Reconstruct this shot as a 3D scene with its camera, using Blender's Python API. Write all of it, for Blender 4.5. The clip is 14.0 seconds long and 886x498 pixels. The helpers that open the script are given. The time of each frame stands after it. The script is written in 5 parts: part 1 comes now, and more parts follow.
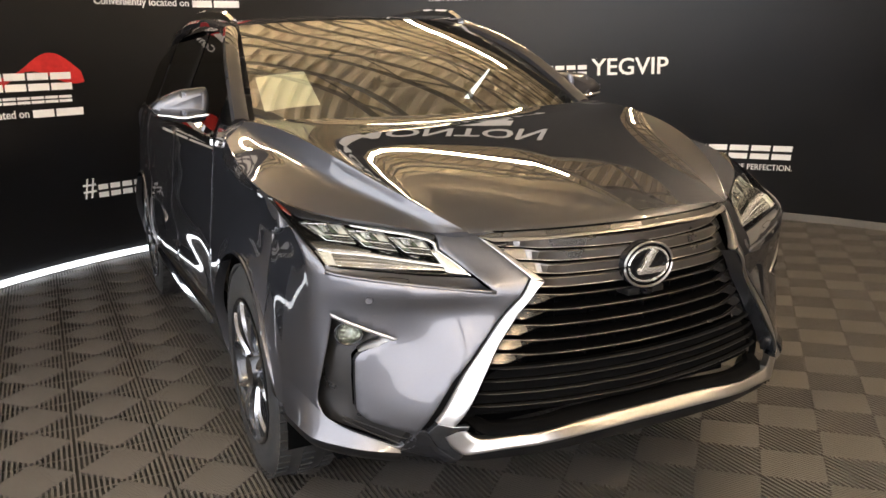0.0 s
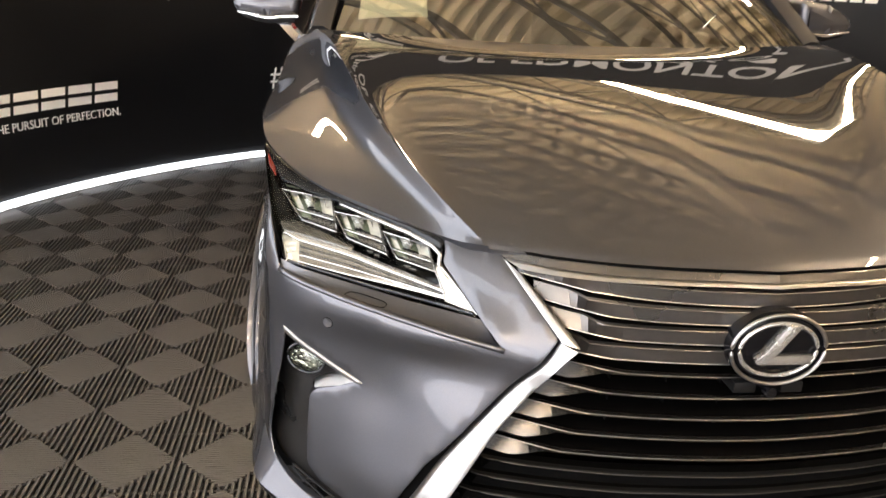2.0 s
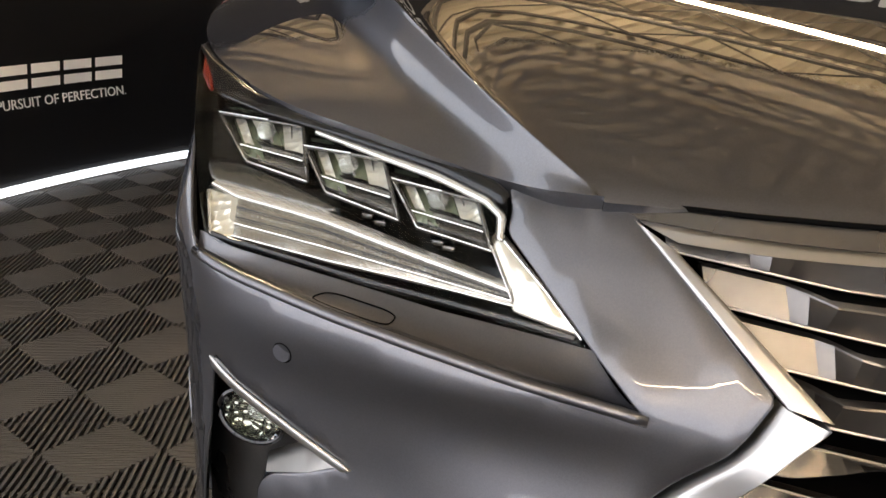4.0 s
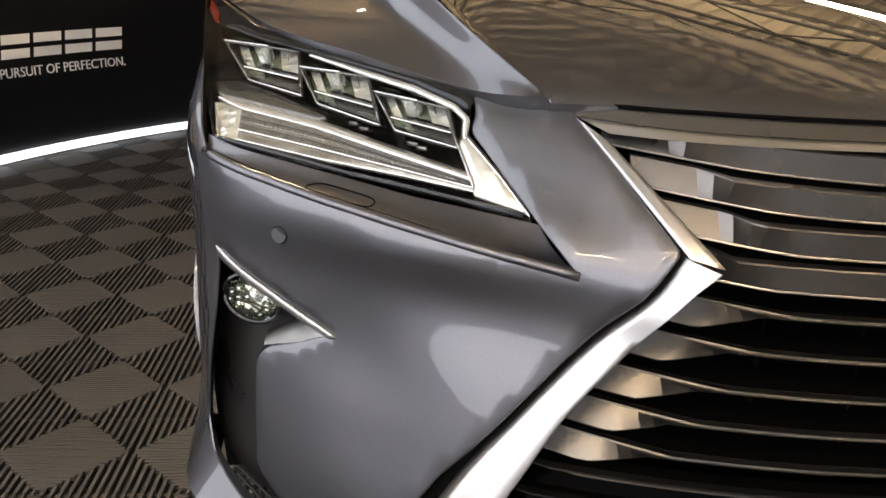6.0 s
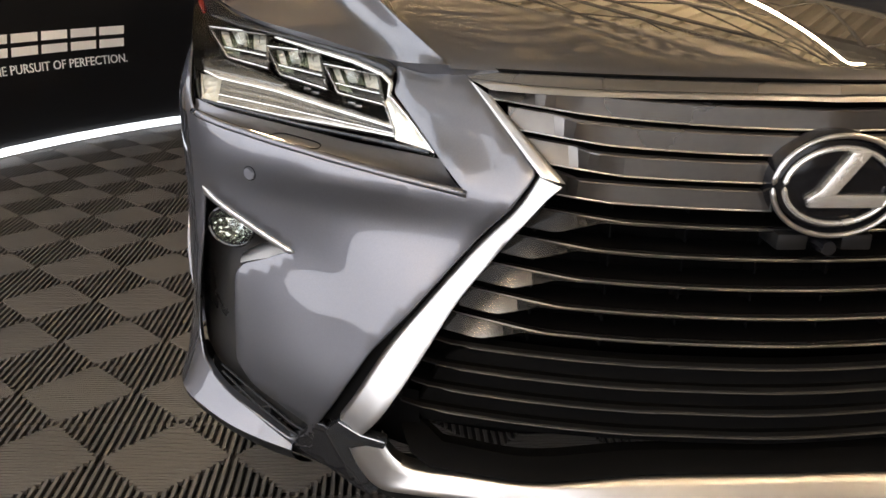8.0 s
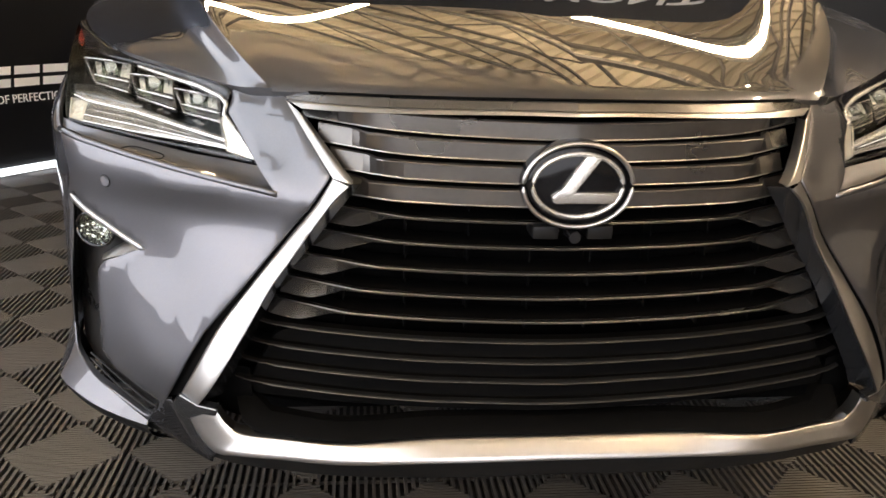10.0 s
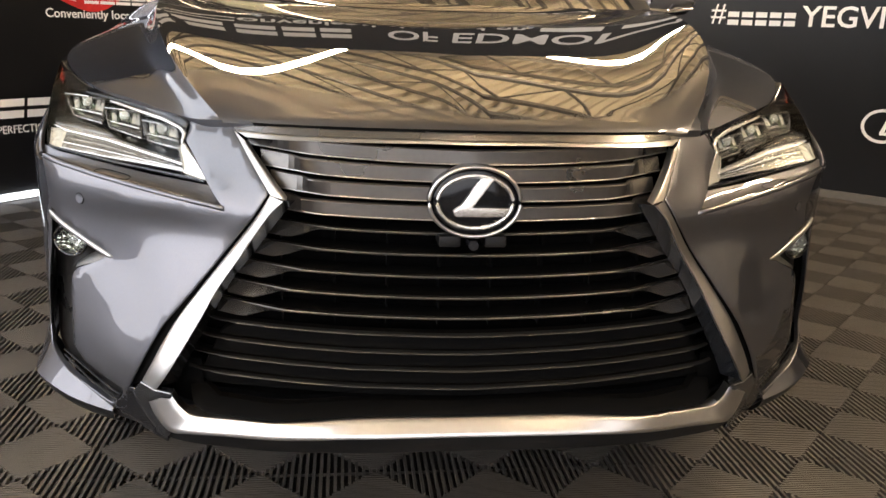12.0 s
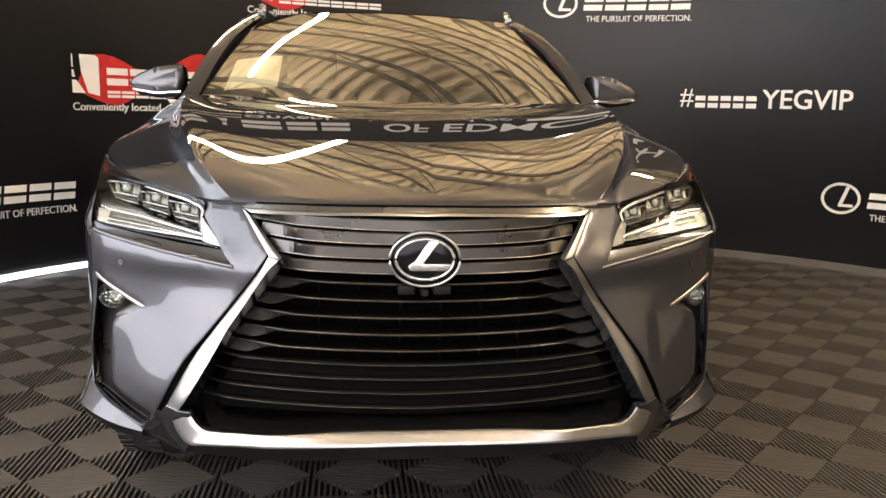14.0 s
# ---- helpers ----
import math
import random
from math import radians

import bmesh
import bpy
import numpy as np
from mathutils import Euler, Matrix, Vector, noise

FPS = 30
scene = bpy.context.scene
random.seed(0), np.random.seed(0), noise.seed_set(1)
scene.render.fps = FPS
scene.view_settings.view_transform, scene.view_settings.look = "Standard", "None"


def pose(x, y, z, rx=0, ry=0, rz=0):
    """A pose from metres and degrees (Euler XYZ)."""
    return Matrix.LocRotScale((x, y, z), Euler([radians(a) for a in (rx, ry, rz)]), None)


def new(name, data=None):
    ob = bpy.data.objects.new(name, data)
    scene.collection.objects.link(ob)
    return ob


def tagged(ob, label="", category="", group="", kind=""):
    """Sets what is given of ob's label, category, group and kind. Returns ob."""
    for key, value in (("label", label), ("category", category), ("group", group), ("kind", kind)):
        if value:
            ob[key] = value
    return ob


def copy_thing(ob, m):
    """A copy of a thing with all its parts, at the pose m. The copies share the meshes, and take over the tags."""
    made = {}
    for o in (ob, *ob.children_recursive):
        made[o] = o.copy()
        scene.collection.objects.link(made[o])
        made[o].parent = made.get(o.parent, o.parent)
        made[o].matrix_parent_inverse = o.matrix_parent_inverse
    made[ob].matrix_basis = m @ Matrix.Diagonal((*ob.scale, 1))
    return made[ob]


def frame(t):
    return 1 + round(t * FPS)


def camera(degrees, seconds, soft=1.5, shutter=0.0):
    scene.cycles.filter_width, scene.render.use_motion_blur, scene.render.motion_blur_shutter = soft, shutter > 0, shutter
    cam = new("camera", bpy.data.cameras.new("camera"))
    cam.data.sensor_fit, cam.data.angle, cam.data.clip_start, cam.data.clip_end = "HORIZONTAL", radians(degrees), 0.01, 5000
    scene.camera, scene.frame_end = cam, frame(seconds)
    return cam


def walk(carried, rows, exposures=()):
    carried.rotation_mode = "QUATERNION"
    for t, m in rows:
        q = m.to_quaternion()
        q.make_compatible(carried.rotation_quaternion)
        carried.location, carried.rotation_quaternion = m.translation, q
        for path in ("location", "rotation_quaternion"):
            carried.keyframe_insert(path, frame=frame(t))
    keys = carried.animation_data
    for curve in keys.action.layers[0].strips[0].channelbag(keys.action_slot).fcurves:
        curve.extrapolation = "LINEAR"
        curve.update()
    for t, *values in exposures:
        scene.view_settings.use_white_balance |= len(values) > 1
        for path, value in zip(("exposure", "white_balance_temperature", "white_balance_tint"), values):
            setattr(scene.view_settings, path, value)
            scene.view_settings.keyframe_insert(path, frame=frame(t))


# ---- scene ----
LENS = 56.06
cam = camera(LENS, 14.0, soft=1.5, shutter=0.3)
# seconds, place in metres, yaw to the left, pitch up and roll in degrees
PATH = [
    (0.0, -1.4794, -1.7987, 1.4294, -25.243, -12.619, -1.871),
    (0.5, -1.3955, -1.7495, 1.4592, -23.68, -13.816, -1.012),
    (1.0, -1.189, -1.5539, 1.4696, -21.815, -14.424, 1.46),
    (1.5, -0.9768, -1.3629, 1.4665, -16.105, -15.988, 2.88),
    (2.0, -0.7175, -1.1818, 1.4538, -7.183, -19.275, 2.46),
    (2.2, -0.6858, -1.0974, 1.4295, -6.691, -20.076, 2.459),
    (4.3, -0.6405, -0.4644, 1.1463, -3.477, -19.08, 0.882),
    (4.5, -0.639, -0.4662, 1.1427, -3.714, -19.344, 0.886),
    (5.0, -0.6398, -0.4988, 1.1382, -4.152, -19.94, 0.898),
    (5.5, -0.6369, -0.5559, 1.1324, -4.445, -19.89, 1.549),
    (6.0, -0.628, -0.6472, 1.1172, -4.079, -19.978, 1.733),
    (6.5, -0.6112, -0.7403, 1.1261, -3.592, -20.032, 1.645),
    (7.0, -0.6165, -0.8261, 1.1234, -3.909, -20.077, 1.588),
    (7.2, -0.6073, -0.8547, 1.1288, -3.762, -20.381, 1.309),
    (9.3, -0.4222, -1.1071, 1.1234, -4.981, -18.51, 1.755),
    (9.5, -0.3988, -1.1365, 1.1279, -5.391, -18.227, 1.737),
    (10.0, -0.322, -1.1843, 1.1331, -5.948, -17.258, 1.636),
    (10.5, -0.2592, -1.2194, 1.1549, -6.683, -16.802, 2.123),
    (11.0, -0.232, -1.2587, 1.1439, -7.078, -16.097, 2.801),
    (11.5, -0.2367, -1.3339, 1.1507, -7.006, -15.665, 2.676),
    (12.0, -0.2309, -1.4418, 1.1597, -6.981, -14.852, 2.066),
    (12.5, -0.2185, -1.5184, 1.1712, -7.371, -13.404, 1.543),
    (13.0, -0.2001, -1.6049, 1.1577, -7.329, -11.67, 1.217),
    (13.5, -0.1829, -1.7619, 1.1796, -6.698, -10.398, 0.971),
    (14.0, -0.1724, -1.905, 1.2107, -6.411, -9.592, 1.259),
]
walk(cam, [(t, pose(x, y, z, 90 + pitch, 0, yaw) @ pose(0, 0, 0, 0, 0, roll)) for t, x, y, z, yaw, pitch, roll in PATH],
     [(0.0, 0.28), (2.2, 0.22), (4.4, -0.34), (7.1, -0.22), (9.4, 0.16), (14.0, 0.18)])

# ---------------------------------------------------------------- world and light
world = bpy.data.worlds.new("world")
scene.world = world
world.use_nodes = True
world.node_tree.nodes["Background"].inputs[0].default_value = (1.0, 0.93, 0.84, 1)
world.node_tree.nodes["Background"].inputs[1].default_value = 0.05
scene.view_settings.exposure = 0.0
BOOTH = (0.75, 1.79)      # middle of the curved backdrop
RADIUS = 3.86


# ---------------------------------------------------------------- materials
def material(name, colour=(0.5, 0.5, 0.5), rough=0.5, metal=0.0, coat=0.0, spec=0.5):
    m = bpy.data.materials.new(name)
    m.use_nodes = True
    b = m.node_tree.nodes["Principled BSDF"]
    b.inputs["Base Color"].default_value = (*colour, 1)
    b.inputs["Roughness"].default_value = rough
    b.inputs["Metallic"].default_value = metal
    b.inputs["Coat Weight"].default_value = coat
    b.inputs["Coat Roughness"].default_value = 0.02
    b.inputs["Specular IOR Level"].default_value = spec
    return m


def node(m, kind, **props):
    n = m.node_tree.nodes.new(kind)
    for key, value in props.items():
        if key == "scale":
            n.inputs["Scale"].default_value = value
        elif key == "detail":
            n.inputs["Detail"].default_value = value
    return n


def wire(m, a, b):
    m.node_tree.links.new(a, b)


def mottle(m, dark, light, scale, fine=0.0, bump=0.0, rough=None):
    """Two scales of colour variation, with fine relief and uneven gloss."""
    b = m.node_tree.nodes["Principled BSDF"]
    co = node(m, "ShaderNodeTexCoord")
    big = node(m, "ShaderNodeTexNoise", scale=scale, detail=5.0)
    small = node(m, "ShaderNodeTexNoise", scale=fine or scale * 18, detail=3.0)
    wire(m, co.outputs["Object"], big.inputs["Vector"])
    wire(m, co.outputs["Object"], small.inputs["Vector"])
    mix = node(m, "ShaderNodeMath")
    mix.operation = "MULTIPLY_ADD"
    mix.inputs[1].default_value = 0.35
    wire(m, small.outputs["Fac"], mix.inputs[0])
    half = node(m, "ShaderNodeMath")
    half.operation = "MULTIPLY"
    half.inputs[1].default_value = 0.65
    wire(m, big.outputs["Fac"], half.inputs[0])
    wire(m, half.outputs[0], mix.inputs[2])
    ramp = node(m, "ShaderNodeValToRGB")
    ramp.color_ramp.elements[0].position, ramp.color_ramp.elements[1].position = 0.32, 0.68
    ramp.color_ramp.elements[0].color, ramp.color_ramp.elements[1].color = (*dark, 1), (*light, 1)
    wire(m, mix.outputs[0], ramp.inputs[0])
    wire(m, ramp.outputs[0], b.inputs["Base Color"])
    if bump:
        bp = node(m, "ShaderNodeBump")
        bp.inputs["Strength"].default_value = bump
        bp.inputs["Distance"].default_value = 0.002
        wire(m, small.outputs["Fac"], bp.inputs["Height"])
        wire(m, bp.outputs[0], b.inputs["Normal"])
    if rough:
        mr = node(m, "ShaderNodeMapRange")
        mr.inputs["To Min"].default_value, mr.inputs["To Max"].default_value = rough
        wire(m, big.outputs["Fac"], mr.inputs["Value"])
        wire(m, mr.outputs[0], b.inputs["Roughness"])
    return m


def glowing(name, colour, strength):
    m = bpy.data.materials.new(name)
    m.use_nodes = True
    b = m.node_tree.nodes["Principled BSDF"]
    b.inputs["Base Color"].default_value = (0.8, 0.8, 0.8, 1)
    b.inputs["Emission Color"].default_value = (*colour, 1)
    b.inputs["Emission Strength"].default_value = strength
    return m


def clear(name, tint=(1, 1, 1), ior=1.45, rough=0.0):
    """Thin clear sheet: what is behind it shows, and it mirrors by the Fresnel law."""
    m = bpy.data.materials.new(name)
    m.use_nodes = True
    t = m.node_tree
    t.nodes.remove(t.nodes["Principled BSDF"])
    tr, gl, mx = node(m, "ShaderNodeBsdfTransparent"), node(m, "ShaderNodeBsdfGlossy"), node(m, "ShaderNodeMixShader")
    fr = node(m, "ShaderNodeFresnel")
    fr.inputs["IOR"].default_value = ior
    tr.inputs["Color"].default_value = (*tint, 1)
    gl.inputs["Roughness"].default_value = rough
    wire(m, fr.outputs[0], mx.inputs[0])
    wire(m, tr.outputs[0], mx.inputs[1])
    wire(m, gl.outputs[0], mx.inputs[2])
    wire(m, mx.outputs[0], t.nodes["Material Output"].inputs[0])
    return m


def car_paint():
    m = material("grey_metallic_paint", (0.14, 0.14, 0.153), 0.46, 1.0, 1.0)
    b = m.node_tree.nodes["Principled BSDF"]
    co = node(m, "ShaderNodeTexCoord")
    b.inputs["Coat IOR"].default_value = 1.52
    b.inputs["Specular Tint"].default_value = (0.05, 0.05, 0.05, 1)
    flake = node(m, "ShaderNodeTexVoronoi", scale=900.0)
    wire(m, co.outputs["Object"], flake.inputs["Vector"])
    ramp = node(m, "ShaderNodeValToRGB")
    ramp.color_ramp.elements[0].color = (0.130, 0.131, 0.142, 1)
    ramp.color_ramp.elements[1].color = (0.150, 0.151, 0.164, 1)
    wire(m, flake.outputs["Color"], ramp.inputs[0])
    wire(m, ramp.outputs[0], b.inputs["Base Color"])
    dust = node(m, "ShaderNodeTexNoise", scale=7.0, detail=6.0)
    wire(m, co.outputs["Object"], dust.inputs["Vector"])
    mr = node(m, "ShaderNodeMapRange")
    mr.inputs["To Min"].default_value, mr.inputs["To Max"].default_value = 0.0, 0.03
    wire(m, dust.outputs["Fac"], mr.inputs["Value"])
    wire(m, mr.outputs[0], b.inputs["Coat Roughness"])
    return m


PAINT = car_paint()
CHROME = mottle(material("satin_chrome", (0.50, 0.49, 0.47), 0.32, 1.0), (0.46, 0.45, 0.43), (0.54, 0.53, 0.51), 3.0, 60, 0.0, (0.28, 0.36))
BRIGHT = material("bright_chrome", (0.86, 0.86, 0.86), 0.05, 1.0)
SLAT = mottle(material("dark_satin_slat", (0.2, 0.19, 0.18), 0.3, 0.9, 0.0), (0.16, 0.152, 0.142), (0.20, 0.19, 0.178), 4.0, 90, 0.0, (0.24, 0.32))
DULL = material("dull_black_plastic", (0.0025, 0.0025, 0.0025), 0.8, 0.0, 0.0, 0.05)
BLACK = mottle(material("black_plastic", (0.012, 0.012, 0.012), 0.4, 0, 0, 0.15), (0.006, 0.006, 0.006), (0.012, 0.012, 0.012), 6.0, 220, 0.15, (0.3, 0.5))
GLOSS = material("gloss_black", (0.008, 0.008, 0.009), 0.06)
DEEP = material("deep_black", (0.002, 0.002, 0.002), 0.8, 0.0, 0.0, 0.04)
RUBBER = mottle(material("rubber", (0.02, 0.02, 0.02), 0.7), (0.014, 0.014, 0.014), (0.03, 0.03, 0.029), 9.0, 160, 0.4, (0.55, 0.8))
LENS_MAT = clear("clear_lens", (0.97, 0.98, 0.98), 1.2)
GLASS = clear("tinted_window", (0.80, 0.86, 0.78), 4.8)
DARKGLASS = clear("privacy_window", (0.05, 0.055, 0.055), 1.28)
CRYSTAL = material("clear_crystal", (0.95, 0.98, 0.96), 0.03)
CRYSTAL.node_tree.nodes["Principled BSDF"].inputs["Transmission Weight"].default_value = 0.9
AMBER = material("amber_reflector", (0.16, 0.014, 0.006), 0.12, 0.0, 1.0)
ALLOY = material("machined_alloy", (0.62, 0.63, 0.65), 0.22, 1.0)
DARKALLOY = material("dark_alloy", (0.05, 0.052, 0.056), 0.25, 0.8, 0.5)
TRIM = mottle(material("cabin_trim", (0.05, 0.048, 0.045), 0.6), (0.04, 0.038, 0.035), (0.065, 0.062, 0.058), 8.0, 200, 0.2)
PAPER = mottle(material("paper", (0.8, 0.82, 0.7), 0.7), (0.74, 0.77, 0.62), (0.82, 0.84, 0.70), 10.0, 200, 0.1)
BACKDROP = mottle(material("black_backdrop_vinyl", (0.02, 0.02, 0.021), 0.5, 0, 0, 0.35), (0.0045, 0.0045, 0.005), (0.0075, 0.0075, 0.0085), 1.3, 300, 0.12, (0.30, 0.44))
WHITE = material("white_vinyl", (0.9, 0.89, 0.86), 0.45)
RED = mottle(material("red_vinyl", (0.6, 0.02, 0.02), 0.5), (0.42, 0.006, 0.008), (0.68, 0.03, 0.03), 4.0, 30)
TILE = mottle(material("grey_floor_plastic", (0.12, 0.11, 0.1), 0.5), (0.060, 0.054, 0.047), (0.086, 0.078, 0.068), 1.7, 70, 0.25, (0.38, 0.6))
UNDER = material("floor_base", (0.012, 0.011, 0.01), 0.8)
STEEL = mottle(material("painted_steel", (0.4, 0.36, 0.28), 0.5), (0.11, 0.10, 0.085), (0.16, 0.145, 0.12), 2.0, 40, 0.1)
DECK = mottle(material("roof_deck", (0.5, 0.43, 0.33), 0.5), (0.66, 0.59, 0.45), (0.76, 0.68, 0.53), 1.1, 25, 0.1)
# tubes of the three unseen lamps added to fill the space before the car
TUBE_FILL = glowing("fill_lamp_tube", (1.0, 0.74, 0.47), 88.0)
# tubes over the car, and of one added fill lamp to its right
TUBE_OVER = glowing("lamp_tube_over_car", (1.0, 0.76, 0.50), 195.0)
STRIP = glowing("led_strip", (0.90, 0.94, 1.0), 3.2)
DAYLIGHT = glowing("daylight_door", (0.86, 0.89, 1.0), 3.1)
SIDE_DAY = glowing("side_daylight_door", (0.87, 0.89, 1.0), 3.7)
HIGHLIGHT = glowing("high_window", (0.80, 0.87, 1.0), 3.0)
SILVER = material("silvered_plastic", (0.88, 0.87, 0.84), 0.25, 0.75)
FACET = material("faceted_reflector", (0.85, 0.86, 0.78), 0.12, 0.45)

def facets(m, scale, strength):
    """Small flat facets pressed into a mirror, as in a lamp's reflector."""
    co = node(m, "ShaderNodeTexCoord")
    v = node(m, "ShaderNodeTexVoronoi", scale=scale)
    wire(m, co.outputs["Object"], v.inputs["Vector"])
    bp = node(m, "ShaderNodeBump")
    bp.inputs["Strength"].default_value = strength
    bp.inputs["Distance"].default_value = 0.006
    wire(m, v.outputs["Distance"], bp.inputs["Height"])
    wire(m, bp.outputs[0], m.node_tree.nodes["Principled BSDF"].inputs["Normal"])


FOGBOWL = material("fog_bowl", (0.42, 0.42, 0.37), 0.1, 1.0)
facets(FACET, 75.0, 0.8)
facets(FOGBOWL, 95.0, 1.0)
WALLPAINT = mottle(material("wall_paint", (0.5, 0.47, 0.42), 0.7), (0.34, 0.31, 0.26), (0.42, 0.385, 0.33), 0.8, 30, 0.1)


# ---------------------------------------------------------------- mesh helpers
def thing(name, label, category, group="", kind="", at=(0, 0, 0)):
    ob = new(name)
    ob.location = at
    ob.empty_display_size = 0.1
    return tagged(ob, label, category, group, kind)


def part(name, bm, mat, parent=None, label="", smooth=35):
    me = bpy.data.meshes.new(name)
    bm.normal_update()
    bm.to_mesh(me)
    bm.free()
    me.materials.append(mat)
    if smooth:
        me.shade_smooth()
        me.set_sharp_from_angle(angle=radians(smooth))
    ob = new(name, me)
    if parent:
        ob.parent = parent
    if label:
        tagged(ob, label)
    return ob


def mirrored(bm):
    out = bm.copy()
    for v in out.verts:
        v.co.x = -v.co.x
    bmesh.ops.reverse_faces(out, faces=out.faces)
    return out


def both(name, bm, mat, parents, label="", smooth=35):
    """The part on the car's two sides; parents: one thing, or one for each side."""
    a, b = parents if isinstance(parents, tuple) else (parents, parents)
    other = mirrored(bm)
    return part(name, bm, mat, a, label, smooth), part(name, other, mat, b, label, smooth)


def curve(x, xs, ys):
    """Smooth interpolation through the points (xs, ys)."""
    if x <= xs[0]:
        return ys[0]
    if x >= xs[-1]:
        return ys[-1]
    i = max(k for k in range(len(xs) - 1) if xs[k] <= x)
    h = xs[i + 1] - xs[i]
    d = (ys[i + 1] - ys[i]) / h
    a = d if i == 0 else 0.5 * (d + (ys[i] - ys[i - 1]) / (xs[i] - xs[i - 1]))
    b = d if i == len(xs) - 2 else 0.5 * (d + (ys[i + 2] - ys[i + 1]) / (xs[i + 2] - xs[i + 1]))
    t = (x - xs[i]) / h
    return ((1 + 2 * t) * (1 - t) ** 2 * ys[i] + t * (1 - t) ** 2 * h * a + t * t * (3 - 2 * t) * ys[i + 1] + t * t * (t - 1) * h * b)


def rounded(points, radius, steps=5, closed=True):
    """A polyline with its corners rounded."""
    out, n = [], len(points)
    for i, p in enumerate(points):
        p = Vector(p)
        if not closed and i in (0, n - 1):
            out.append(p)
            continue
        r = radius[i] if isinstance(radius, (list, tuple)) else radius
        a, b = Vector(points[i - 1]) - p, Vector(points[(i + 1) % n]) - p
        r1 = min(r, a.length * 0.45, b.length * 0.45)
        if r1 < 1e-4:
            out.append(p)
            continue
        a, b = p + a.normalized() * r1, p + b.normalized() * r1
        for k in range(steps + 1):
            t = k / steps
            out.append(a * (1 - t) ** 2 + p * 2 * t * (1 - t) + b * t * t)
    return out


def dense(points, step, closed=True):
    out = []
    n = len(points)
    for i in range(n if closed else n - 1):
        a, b = Vector(points[i]), Vector(points[(i + 1) % n])
        k = max(1, int(math.ceil((b - a).length / step)))
        out += [a.lerp(b, j / k) for j in range(k)]
    if not closed:
        out.append(Vector(points[-1]))
    return out


def inside(px, py, poly):
    x, y = np.array([p[0] for p in poly]), np.array([p[1] for p in poly])
    x2, y2 = np.roll(x, -1), np.roll(y, -1)
    px, py = np.atleast_1d(px)[:, None], np.atleast_1d(py)[:, None]
    with np.errstate(divide="ignore", invalid="ignore"):
        cross = ((y > py) != (y2 > py)) & (px < (x2 - x) * (py - y) / (y2 - y) + x)
    return cross.sum(1) % 2 == 1


def near_edge(px, py, poly, d):
    a = np.array([(p[0], p[1]) for p in poly])
    b = np.roll(a, -1, 0)
    ab = b - a
    p = np.stack([px, py], -1)[:, None]
    t = np.clip(((p - a) * ab).sum(-1) / np.maximum((ab * ab).sum(-1), 1e-12), 0, 1)
    return (np.linalg.norm(p - a - t[..., None] * ab, axis=-1)).min(1) < d


